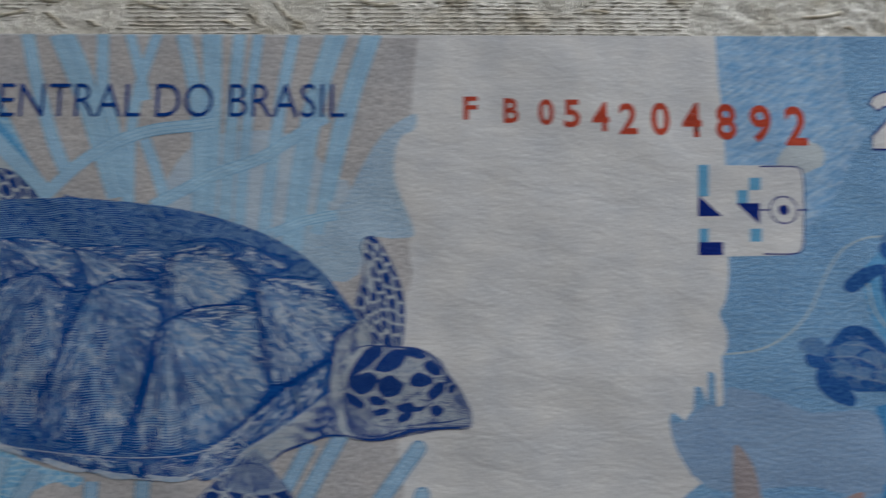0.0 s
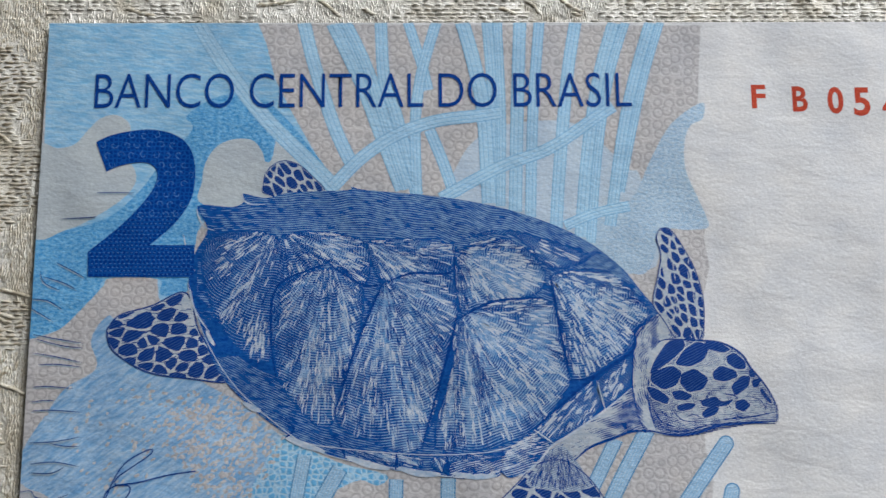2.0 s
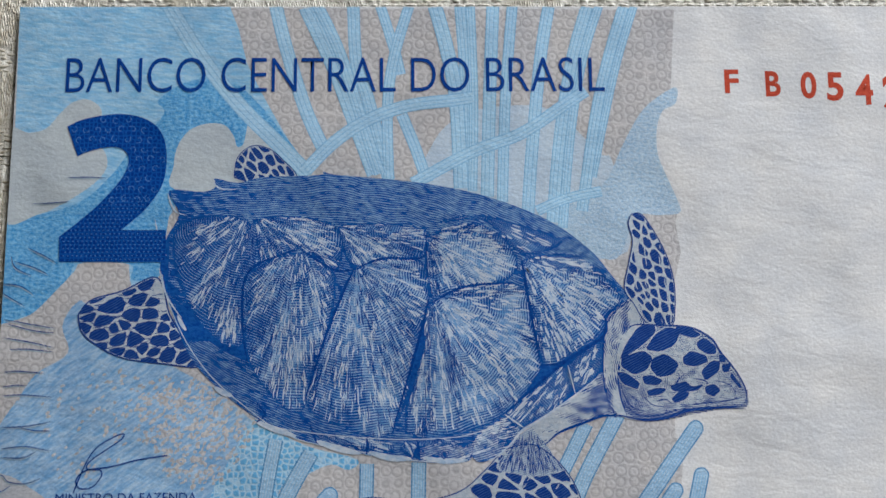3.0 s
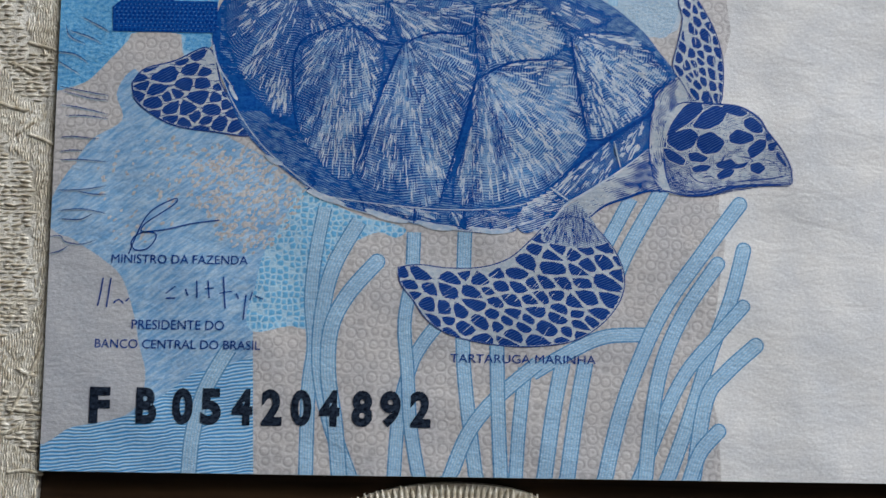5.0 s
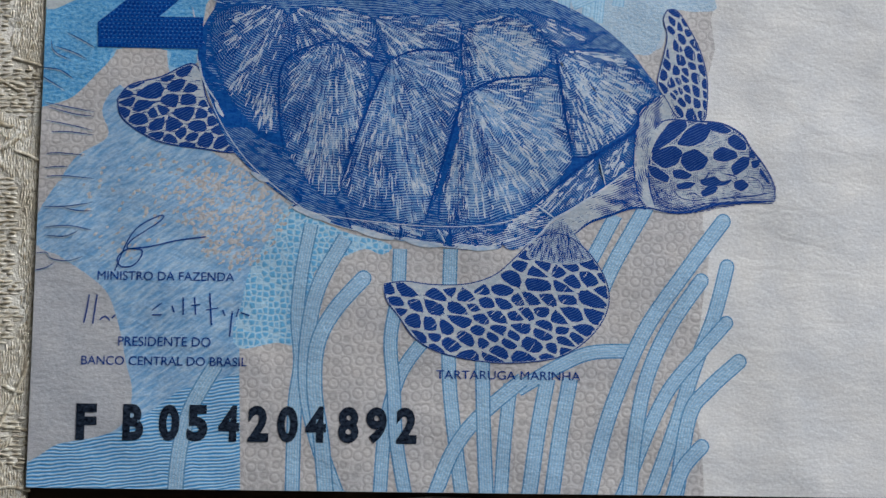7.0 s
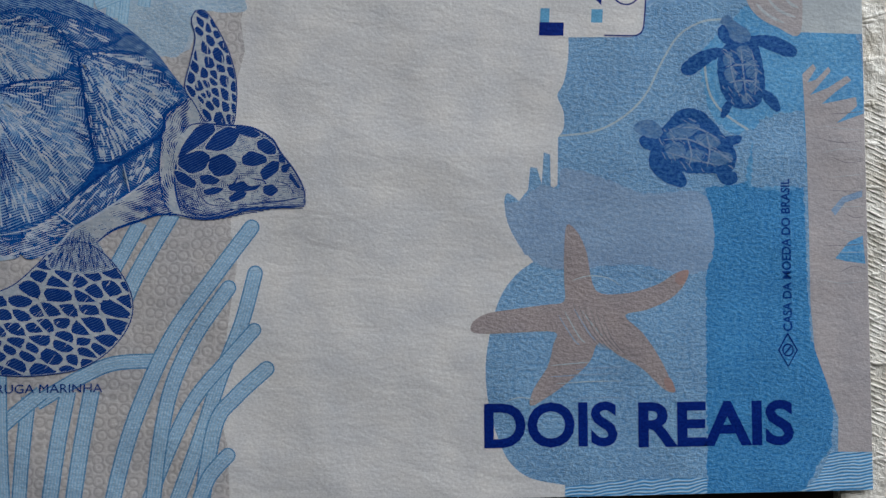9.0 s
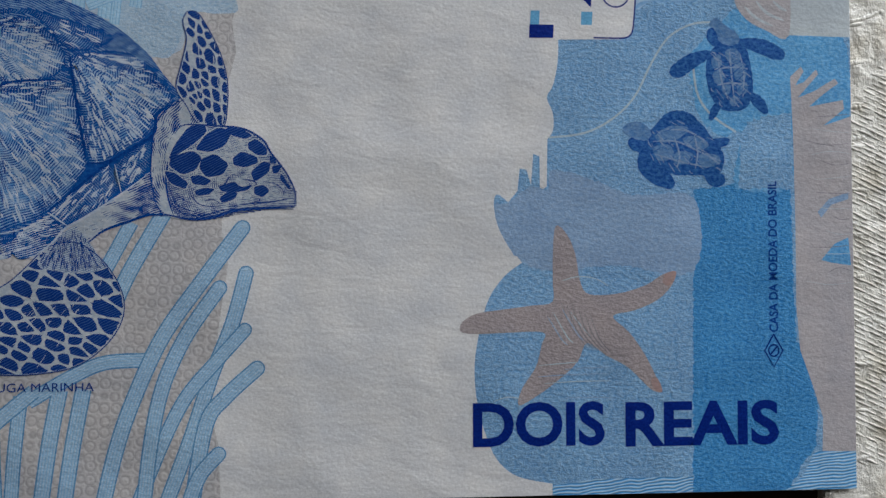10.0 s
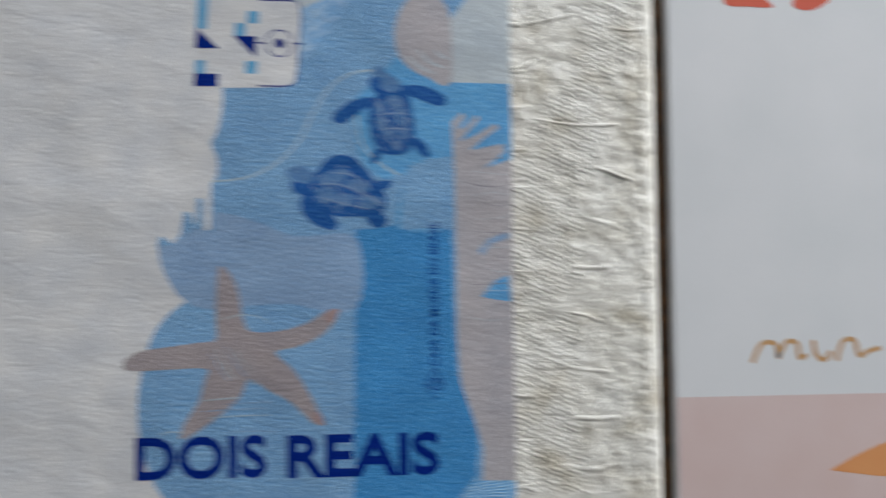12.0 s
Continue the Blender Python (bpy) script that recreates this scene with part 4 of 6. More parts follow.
def streaks(poly, apex, count, light, layer, thin=1.0, even=False):
    """Engraved strokes that fan out from a plate's apex: pale in its middle, dark towards its seams."""
    bm = bmesh.new()
    ax, ay = apex[0]
    made, tries = 0, 0
    xs_, ys_ = [p[0] for p in poly], [p[1] for p in poly]
    while made < count and tries < count * 14:
        tries += 1
        x, y = rnd.uniform(min(xs_), max(xs_)), rnd.uniform(min(ys_), max(ys_))
        if not inside(x, y, poly):
            continue
        dx, dy = x - ax, y - ay
        d = math.hypot(dx, dy) or 1
        dx, dy = dx / d, dy / d
        fan = noise.noise((math.atan2(dy, dx) * 5.5, d * 0.10, ax))
        patch = noise.noise((x * 0.35, y * 0.28, 4.0))
        tone = 0.15 + 0.9 * fan + 0.8 * patch + 0.5 * min(edge_gap(x, y, poly) / 1.6, 1.0) - 0.8 * max(0.0, (27 - x) / 9) + 0.75 * min(max((x - 34) / 10, 0.0), 1.0)
        if not even and (rnd.uniform(-0.35, 1.0) < tone) != light:
            continue
        l = rnd.uniform(0.35, 1.5) * (0.6 + 0.03 * d)
        bend = rnd.uniform(-0.1, 0.1)
        p0, p2 = (x - dx * l / 2, y - dy * l / 2), (x + dx * l / 2, y + dy * l / 2)
        if not (inside(*p0, poly) and inside(*p2, poly)):
            continue
        mid = (x - dy * bend, y + dx * bend)
        ribbon([p0, mid, p2], rnd.uniform(0.035, 0.11) * ((1.1 + 0.5 * min(max((x - 34) / 12, 0.0), 1.0)) if light else 1.0) * thin, layer, False, True, 3, bm)
        made += 1
    return bm


def plate_tone(poly, apex, bright):
    """Pale streaks that fan out from the apex, fading to dark along the seams and towards the tail."""
    ax, ay = apex

    def tone(x, y):
        d, a = math.hypot(x - ax, y - ay), math.atan2(y - ay, x - ax)
        fan = noise.noise((a * 6.5 + 2.0 * noise.noise((x * 0.3, y * 0.3, 8)), d * 0.13, ax))
        fine = noise.noise((a * 24, d * 0.45, ay))
        patch = noise.noise((x * 0.33, y * 0.27, 4.0))
        edge = min(edge_gap(x, y, poly) / 2.2, 1.0)
        t = bright + 0.22 + 0.55 * fan + 0.5 * fine + 0.3 * patch + 0.3 * edge
        t -= 0.30 * max(0.0, (27 - x) / 9)
        return max(0.22, min(t, 1.0)) * min(edge * 4 + 0.2, 1.0)
    return tone


BRIGHT = [0.17, 0.27, 0.12, 0.26, 0.04, 0.04, 0.0, 0.0, -0.1, -0.32, 0.1, 0.25, 0.18, -0.14]
for k, (poly, apex, count) in enumerate(PLATES):
    out = smooth(poly, True, 3)
    plate = part("shell_plate", shape(poly, L0 + 1, True, 3), SHELL_MID, turtle)
    gap = 0.235 if count > 100 else 0.2
    tagged(part("hatching", engraving(out, arcs(out, apex[0], gap), plate_tone(out, apex[0], BRIGHT[k]), gap * 0.84, L0 + 2), HATCH, turtle), kind="stuff")
    tagged(part("pale_engraving", streaks(out, apex, int(count * 1.25), True, L0 + 3, 1.2), SHELL_LIGHT, turtle), kind="stuff")
    tagged(part("dark_engraving", streaks(out, apex, int(count * 1.3), False, L0 + 4, 0.85), SHELL_DARK, turtle), kind="stuff")
shell_curve = smooth(SHELL_OUT, True, 4)
plate_curves = [smooth(p, True, 3) for p, _, _ in PLATES]


def rim_tone(x, y):
    if any(inside(x, y, p) for p in plate_curves):
        return 0.0
    t = 0.34 + 0.18 * noise.noise((x * 0.4, y * 0.7, 3.0)) + 0.75 * noise.noise((x * 1.5 + y * 1.2, y * 2.8, 6.0))
    t += 0.2 if y > 40 and x > 22 else 0.0
    return max(0.0, min(t, 0.8)) if x > 17 else max(0.0, t - 0.2)


upper = waves(15, 57, 36, 56, 0.21, lambda x: -0.0125 * max(x - 28, 0) ** 2 + 0.3 * noise.noise((x * 0.33, 0.5, 4)) + 0.05 * math.sin(x * 1.9))
lower = waves(15, 57, 14, 27, 0.21, lambda x: 0.0135 * max(40 - x, 0) ** 2)
tagged(part("rim_engraving", engraving(shell_curve, [[p for p in l if p[1] > 36.0] for l in upper], rim_tone, 0.17, L0 + 2), RIM_STROKE, turtle), kind="stuff")
tagged(part("rim_engraving", engraving(shell_curve, [[p for p in l if p[1] < 33.0] for l in lower], rim_tone, 0.16, L0 + 2), RIM_STROKE, turtle), kind="stuff")
# pale rim of the lower shields, torn into short pieces
for line, w in (([(23.32, 25.67), (25.10, 25.01), (26.87, 24.40)], 0.55), ([(28.74, 23.99), (30.65, 23.29), (32.66, 22.87)], 0.6), ([(33.42, 22.97), (35.18, 22.46), (37.19, 22.35)], 0.6), ([(38.20, 22.44), (40.21, 22.12), (42.22, 22.21)], 0.5), ([(19.46, 28.86), (20.23, 28.35), (21.10, 28.04)], 0.5), ([(15.96, 35.35), (16.34, 34.58), (16.77, 33.96)], 0.35)):
    part("shield_highlight", ribbon(line, w, L0 + 4, False, True), SHELL_LIGHT, turtle)
for line in ([(28.12, 25.49), (28.38, 24.64), (28.74, 23.79)], [(33.17, 24.36), (33.27, 23.61), (33.17, 22.77)], [(37.71, 24.32), (37.80, 23.33), (37.94, 22.44)], [(42.67, 24.78), (42.75, 23.54), (42.48, 22.40)], [(23.29, 27.42), (24.07, 26.42), (23.32, 25.67)], [(45.08, 26.01), (45.31, 25.26), (44.79, 24.27)]):
    part("shield_seam", ribbon(line, 0.22, L0 + 4, False, True), SHELL_DARK, turtle)
for line in ([(14.70, 46.69), (14.94, 45.88), (15.49, 44.97), (16.44, 44.64)], [(18.95, 48.02), (19.07, 47.48), (19.76, 47.10), (21.08, 47.09)], [(13.58, 44.28), (13.89, 42.95), (14.19, 41.89), (14.74, 40.83)], [(14.11, 39.79), (14.59, 37.95), (15.25, 36.55), (16.33, 35.09)]):
    part("tail_line", ribbon(line, 0.16, L0 + 4, False, True), SHELL_LIGHT, turtle)
for line, w in (([(14.38, 39.17), (15.08, 36.55), (16.83, 32.91), (19.37, 29.57), (22.99, 26.52), (25.03, 25.25), (28.08, 24.73), (32.13, 24.30), (36.70, 24.06), (41.77, 24.32), (45.37, 25.60), (47.99, 27.84), (49.30, 28.85)], 0.09),
                ([(22.74, 26.27), (27.07, 24.14), (32.13, 23.10), (36.17, 22.38), (40.21, 22.10), (44.28, 23.21)], 0.1)):
    part("rim_line", ribbon(line, w, L0 + 4), SHELL_LIGHT, turtle)
for line in ([(31.92, 39.48), (29.59, 33.85), (27.56, 27.49)], [(38.83, 36.91), (37.83, 32.76), (35.48, 24.67)], [(38.71, 36.13), (42.07, 37.83), (46.77, 38.17)], [(47.37, 40.65), (48.01, 36.33), (48.87, 31.04)],
             [(32.29, 39.69), (34.80, 40.52), (38.26, 40.60), (38.60, 42.73)], [(26.96, 41.42), (30.10, 39.49), (31.92, 39.48)], [(49.01, 30.61), (51.09, 30.94), (54.75, 33.23), (55.07, 35.07), (56.51, 36.12)], [(26.96, 41.42), (22.39, 39.43), (21.83, 34.94), (22.41, 30.82)]):
    part("seam_line", ribbon(line, 0.24, L0 + 5, False, True), SHELL_DARK, turtle)

COLLAR = [(57.59, 36.71), (58.42, 35.75), (59.13, 34.53), (58.06, 33.97), (56.94, 32.52), (56.29, 31.08), (55.97, 29.36), (56.14, 27.66), (56.60, 26.23), (55.56, 26.10), (54.93, 27.50), (54.61, 29.71), (54.70, 32.12), (55.03, 34.20), (55.60, 35.25), (56.51, 36.12)]
NECK = [(54.54, 29.85), (55.10, 27.33), (55.90, 25.97), (54.53, 26.01), (52.44, 25.32), (50.54, 24.59), (49.14, 23.46), (47.63, 24.61), (48.69, 25.61), (51.91, 27.76)]
neck = part("neck_print", shape(NECK, L0 + 1.0225, True, 4), SKIN, turtle, "pale neck with blue strokes")
tagged(part("neck_engraving", engraving(smooth(NECK, True, 4), waves(44, 60, 18, 34, 0.2, lambda x: 0.42 * (x - 50)), lambda x, y: 0.5 + 1.1 * noise.noise((x * 0.7, y * 1.6, 5)) + 0.5 * noise.noise((x * 2.5, y * 4, 1)) + 0.18 * (x - 53), 0.17, L0 + 2), SHELL_DARK, neck), kind="stuff")
collar = part("collar_print", shape(COLLAR, L0 + 2.0225, True, 4), SKIN, turtle, "pale collar with blue strokes")
tagged(part("neck_engraving", engraving(smooth(COLLAR, True, 4), arcs(smooth(COLLAR, True, 4), [(60.97, 31.05)][0], 0.2), lambda x, y: 0.3 + 1.2 * noise.noise((x * 1.1, y * 0.5, 5)) + 0.6 * noise.noise((x * 3, y * 2, 1)), 0.16, L0 + 3), SHELL_DARK, collar), kind="stuff")
for line, w in (([(57.58, 36.57), (56.51, 36.01), (55.60, 35.18), (54.96, 34.03), (54.70, 32.12), (54.61, 29.71), (54.99, 27.33), (55.63, 26.03)], 0.16), ([(59.13, 34.60), (58.06, 33.97), (56.87, 32.45), (56.21, 30.91), (55.97, 29.19), (56.23, 27.32), (56.65, 26.03)], 0.2), ([(56.58, 25.96), (54.53, 26.01), (52.44, 25.32), (50.54, 24.59), (49.14, 23.46)], 0.24), ([(54.75, 33.23), (51.26, 30.94), (48.50, 28.73), (45.63, 26.31)], 0.24)):
    part("neck_line", ribbon(line, w, L0 + 4, False, True), SHELL_DARK, turtle)
for line, w in (([(54.54, 29.85), (52.02, 27.89), (48.69, 25.68), (47.13, 24.75), (45.90, 23.36), (44.00, 21.94)], 0.22), ([(51.43, 30.59), (52.03, 28.03)], 0.12), ([(45.62, 26.21), (47.30, 25.02)], 0.16)):
    part("neck_line", ribbon(line, w, L0 + 5, False, True), SHELL_LIGHT, turtle)
for pts in ([(42.57, 23.78), (45.34, 25.84), (46.35, 25.29), (47.09, 24.68), (45.96, 23.35), (44.00, 22.11), (42.81, 22.25)], [(37.67, 23.42), (40.12, 23.53), (42.36, 23.72), (42.47, 22.22), (40.44, 22.00), (37.73, 22.22)]):
    q = smooth(pts, True, 4)
    sh = part("rim_shield", shape(pts, L0 + 3, True, 4), SHELL_MID, turtle)
    tagged(part("hatching", engraving(q, waves(38, 52, 18, 34, 0.2, lambda x: 0.3 * (x - 46)), lambda x, y: 0.35 + 0.9 * noise.noise((x * 0.7, y * 0.9, 15)) + 0.4 * noise.noise((x * 3, y * 3, 1)), 0.19, L0 + 4), SHELL_LIGHT, sh), kind="stuff")
head = part("head_print", shape([(56.55, 33.25), (57.54, 34.23), (60.13, 34.16), (62.71, 33.94), (64.52, 32.99), (65.27, 31.80), (66.70, 30.00), (67.51, 28.36), (67.55, 26.79), (64.82, 26.61), (62.25, 26.42), (60.17, 25.79), (57.60, 25.60), (55.89, 26.12), (55.45, 27.43), (56.06, 29.56), (55.96, 31.61)], L0 + 3, True, 4), SKIN, turtle, "pale head with dark blue spots")
HEAD_SCALES = (
    [(56.87, 32.45), (57.98, 33.94), (59.21, 34.14), (59.39, 33.48), (58.26, 32.45), (56.37, 31.25)],
    [(59.59, 33.30), (60.60, 33.89), (61.70, 33.60), (61.11, 32.43), (59.97, 31.92), (58.73, 32.10)],
    [(61.47, 33.99), (62.52, 33.98), (63.60, 33.35), (62.99, 33.07), (61.79, 33.36)],
    [(56.54, 31.21), (58.23, 31.75), (59.00, 31.20), (58.50, 30.20), (57.45, 29.83), (56.41, 30.53)],
    [(59.24, 31.06), (60.30, 31.46), (61.40, 30.66), (60.91, 29.81), (59.68, 29.58), (59.06, 30.30)],
    [(55.93, 29.91), (56.75, 29.77), (57.82, 29.01), (57.59, 28.46), (56.37, 28.95)],
    [(58.23, 29.48), (58.99, 29.62), (59.94, 29.16), (59.47, 28.79), (58.44, 28.87)],
    [(58.58, 28.22), (59.46, 28.48), (60.24, 28.38), (59.77, 27.94), (58.80, 27.81)],
    [(62.06, 31.21), (62.75, 31.76), (63.94, 31.34), (64.09, 30.85), (63.02, 30.48), (62.13, 30.66)],
    [(63.39, 32.59), (64.03, 32.93), (64.90, 32.23), (64.89, 31.61), (64.13, 31.61), (63.43, 32.10)],
    [(63.65, 30.00), (64.61, 30.85), (65.26, 30.74), (65.11, 29.99), (63.99, 29.21)],
    [(65.27, 31.47), (65.68, 31.33), (65.85, 30.81), (65.30, 30.81)],
    [(65.49, 30.50), (66.37, 30.67), (65.97, 29.88), (65.56, 29.95)],
    [(66.35, 29.84), (67.20, 28.53), (66.92, 28.50), (66.22, 29.36)],
    [(63.92, 28.56), (64.66, 28.76), (65.18, 28.27), (64.59, 27.73), (63.95, 28.01)],
    [(60.84, 28.58), (62.08, 29.05), (62.57, 28.57), (63.55, 28.76), (63.07, 28.29), (61.86, 28.16), (61.10, 28.23)],
    [(60.82, 27.56), (61.51, 28.13), (62.33, 28.02), (62.03, 27.51), (61.11, 27.18)],
)
for k, pts in enumerate(HEAD_SCALES):
    cx, cy = sum(p[0] for p in pts) / len(pts), sum(p[1] for p in pts) / len(pts)
    trim = [p for a, b in zip(pts, pts[1:] + pts[:1]) for p in ((a[0] * 0.84 + b[0] * 0.16, a[1] * 0.84 + b[1] * 0.16), (a[0] * 0.16 + b[0] * 0.84, a[1] * 0.16 + b[1] * 0.84))]
    part("scale_rim", shape([(cx + (x - cx) * 1.26, cy + (y - cy) * 1.34) for x, y in trim], L0 + 5, False), SKIN, head)
    part("head_scale", shape([(cx + (x - cx) * 1.16, cy + (y - cy) * 1.18) for x, y in trim], L0 + 6, False), SPOT, head)
for line, w in (([(62.31, 26.93), (63.87, 27.13), (65.43, 27.25), (67.42, 27.64)], 0.14), ([(56.23, 27.32), (57.62, 26.09), (59.33, 26.01), (61.42, 26.53), (63.49, 26.52)], 0.13), ([(56.19, 28.68), (56.97, 26.97), (58.66, 26.28)], 0.1), ([(58.05, 27.98), (59.04, 26.96), (60.75, 26.78)], 0.1), ([(61.58, 29.50), (61.20, 28.81), (60.57, 28.65)], 0.16), ([(62.78, 29.32), (63.81, 29.14), (64.14, 28.79)], 0.12), ([(64.68, 29.13), (66.04, 28.78), (66.68, 27.92)], 0.08), ([(56.88, 27.99), (57.68, 27.31), (58.36, 27.13)], 0.1), ([(59.40, 27.29), (60.09, 27.46), (60.77, 27.11)], 0.1)):
    part("face_line", ribbon(line, w, L0 + 6, False, True), SPOT, head)
HEAD_OUT = [(57.05, 32.45), (58.33, 33.97), (61.14, 34.23), (63.54, 33.52), (65.21, 32.23), (66.15, 30.49), (67.68, 28.43), (67.49, 26.62), (64.87, 26.51), (62.08, 25.99), (59.31, 25.53), (57.09, 25.89), (56.13, 27.32), (56.04, 29.36)]
head_curve = smooth(HEAD_OUT, True, 4)


def head_tone(x, y):
    """Darker under the brow, along the jaw and towards the collar."""
    low_side = max(0.0, 1 - edge_gap(x, y, head_curve) / 1.5)
    return 0.75 * noise.noise((x * 0.9, y * 1.7, 3)) + 0.7 * noise.noise((x * 2.6, y * 3.4, 9)) + 0.6 * low_side + 0.40 * max(0.0, (60 - x) / 4) + 0.2


tagged(part("head_engraving", engraving(head_curve, waves(55, 68, 20, 40, 0.155, lambda x: 0.012 * (x - 62) ** 2 - 0.1 * (x - 62)), head_tone, 0.105, L0 + 4), SPOT, head), kind="stuff")
tagged(part("head_engraving", engraving(head_curve, arcs(head_curve, (74.0, 31.0), 0.17), lambda x, y: 0.8 * noise.noise((x * 1.3, y * 0.8, 13)) + 0.5 * noise.noise((x * 3.0, y * 2.0, 2)) + 0.45 * max(0.0, (61.5 - x) / 5) - 0.05, 0.11, L0 + 4), SPOT, head), kind="stuff")
part("jaw_line", ribbon([(55.84, 26.12), (58.12, 25.65), (60.17, 25.84), (62.25, 26.48), (65.08, 26.71), (67.55, 26.84)], 0.3, L0 + 6, False, True), SPOT, head)
part("brow_line", ribbon([(56.72, 33.41), (57.64, 34.23), (60.39, 34.16), (62.81, 33.94), (64.62, 32.94), (65.37, 31.75), (66.70, 30.00), (67.51, 28.36), (67.55, 26.84)], 0.2, L0 + 6, False, True), SPOT, head)


def cut(poly, px_, py_, nx, ny):
    """The part of a convex polygon on the near side of a line."""
    out = []
    for k in range(len(poly)):
        a, b = poly[k - 1], poly[k]
        da = (a[0] - px_) * nx + (a[1] - py_) * ny
        db = (b[0] - px_) * nx + (b[1] - py_) * ny
        if (da <= 0) != (db <= 0):
            t = da / (da - db)
            out.append((a[0] + (b[0] - a[0]) * t, a[1] + (b[1] - a[1]) * t))
        if db <= 0:
            out.append(b)
    return out


def scales(name, outline, size, parent, seed, lay, long=1.35, turn=0.6, seam=0.19, mat_=None):
    """Dark scales packed over a flipper with pale seams between them."""
    r2 = random.Random(seed)
    poly = smooth(outline, True, 3)
    xs_, ys_ = [p[0] for p in poly], [p[1] for p in poly]
    ca, sa = math.cos(turn), math.sin(turn)
    q = long ** 0.5
    pts = []
    for _ in range(6000):
        x, y = r2.uniform(min(xs_), max(xs_)), r2.uniform(min(ys_), max(ys_))
        u, v = (x * ca + y * sa) / q, (-x * sa + y * ca) * q
        s = size * (0.42 + 1.15 * (0.5 + 0.5 * noise.noise((x * 0.45, y * 0.45, seed))))
        if inside(x, y, poly) and all((u - a) ** 2 + (v - b) ** 2 > (0.5 * (s + c)) ** 2 for a, b, c in pts):
            pts.append((u, v, s))
    edge = [((x * ca + y * sa) / q, (-x * sa + y * ca) * q) for x, y in poly]
    for u, v, s in pts:
        cell = [(u + s * math.cos(k * math.pi / 6), v + s * math.sin(k * math.pi / 6)) for k in range(12)]
        for a, b, c in pts:
            d = math.hypot(a - u, b - v)
            if 0 < d < 2.2 * size:
                nx, ny = (a - u) / d, (b - v) / d
                h = d * s / (s + c) - seam / 2 * r2.uniform(0.6, 1.7)
                cell = cut(cell, u + nx * h, v + ny * h, nx, ny)
        for k in range(len(edge)):
            a, b = edge[k - 1], edge[k]
            d = math.hypot(b[0] - a[0], b[1] - a[1])
            if d > 1e-6 and math.hypot(a[0] - u, a[1] - v) < 2 * s:
                nx, ny = (b[1] - a[1]) / d, -(b[0] - a[0]) / d
                side = (u - a[0]) * nx + (v - a[1]) * ny
                if side > 0:
                    nx, ny = -nx, -ny
                cell = cut(cell, a[0] - nx * 0.07, a[1] - ny * 0.07, nx, ny)
        if len(cell) < 3:
            continue
        area = 0.5 * abs(sum(cell[k - 1][0] * cell[k][1] - cell[k][0] * cell[k - 1][1] for k in range(len(cell))))
        if area < 0.03:
            continue
        mid = [((cell[k - 1][0] + cell[k][0]) / 2, (cell[k - 1][1] + cell[k][1]) / 2) for k in range(len(cell))]
        both = [p for pair in zip(mid, [((c[0] * 5 + u) / 6, (c[1] * 5 + v) / 6) for c in cell]) for p in pair]
        pts_ = [(a * q * ca - b / q * sa, a * q * sa + b / q * ca) for a, b in both]
        part(name, shape(pts_, lay, False), mat_ or SPOT, parent)


def outline_ring(pts, width, lay, parent):
    part("flipper_line", ribbon(pts + pts[:1], width, lay), SPOT, parent)


F_UP = [(57.75, 44.60), (58.60, 44.59), (59.49, 43.40), (60.72, 40.99), (61.41, 38.34), (61.41, 35.71), (60.95, 34.05), (58.84, 34.38), (57.64, 36.16), (56.82, 37.58), (57.31, 39.95), (57.73, 42.08), (57.39, 43.69)]
F_LOW = [(31.84, 18.73), (33.69, 19.01), (36.26, 18.74), (39.35, 18.84), (41.91, 19.70), (43.95, 21.48), (45.59, 23.06), (48.06, 23.51), (50.13, 22.20), (51.68, 20.15), (52.36, 18.10), (52.00, 16.05), (50.47, 13.98), (48.12, 12.42), (45.06, 11.81), (41.48, 11.76), (37.38, 12.46), (34.80, 13.75), (33.23, 15.77), (32.07, 17.29)]
F_HIND = [(6.96, 35.46), (8.09, 36.80), (10.90, 37.62), (13.46, 38.86), (14.52, 38.12), (15.21, 35.50), (16.83, 32.91), (18.11, 30.75), (14.73, 30.98), (11.13, 31.51), (8.78, 32.66), (7.34, 33.90)]
F_FAR = [(20.77, 48.23), (21.06, 50.14), (22.37, 51.23), (23.97, 50.95), (25.31, 49.84), (26.49, 48.20), (23.22, 47.56)]
fl = part("upper_flipper_print", shape(F_UP, L0 + 1, True, 4), SKIN, turtle, "pale flipper with dark blue scales")
scales("scale_spot", F_UP, 0.86, fl, 11, L0 + 2, 1.7, 2.1, 0.13)
outline_ring(F_UP, 0.1, L0 + 4, fl)
tagged(part("flipper_engraving", streaks(smooth(F_UP, True, 3), [(60.21, 26.49)], 25, True, L0 + 3, 0.6, True), SKIN, fl), kind="stuff")
fl = part("lower_flipper_print", shape(F_LOW, L0 + 1, True, 4), SKIN, turtle, "pale flipper with dark blue scales")
scales("scale_spot", F_LOW, 1.2, fl, 12, L0 + 2, 1.7, -0.4, 0.15)
outline_ring(F_LOW, 0.1, L0 + 4, fl)
tagged(part("flipper_engraving", streaks(smooth(F_LOW, True, 3), [(55.29, 27.99)], 45, True, L0 + 3, 0.6, True), SKIN, fl), kind="stuff")
fl = part("hind_flipper_print", shape(F_HIND, L0 - 3, True, 4), SKIN, turtle, "pale hind flipper with dark blue scales")
scales("scale_spot", F_HIND, 1.15, fl, 13, L0 - 2, 1.4, 0.3, 0.09)
outline_ring(F_HIND, 0.14, L0 - 1, fl)
tagged(part("flipper_engraving", streaks(smooth(F_HIND, True, 3), [(30.10, 36.97)], 130, False, L0 - 1, 1.0, True), SPOT, fl), kind="stuff")
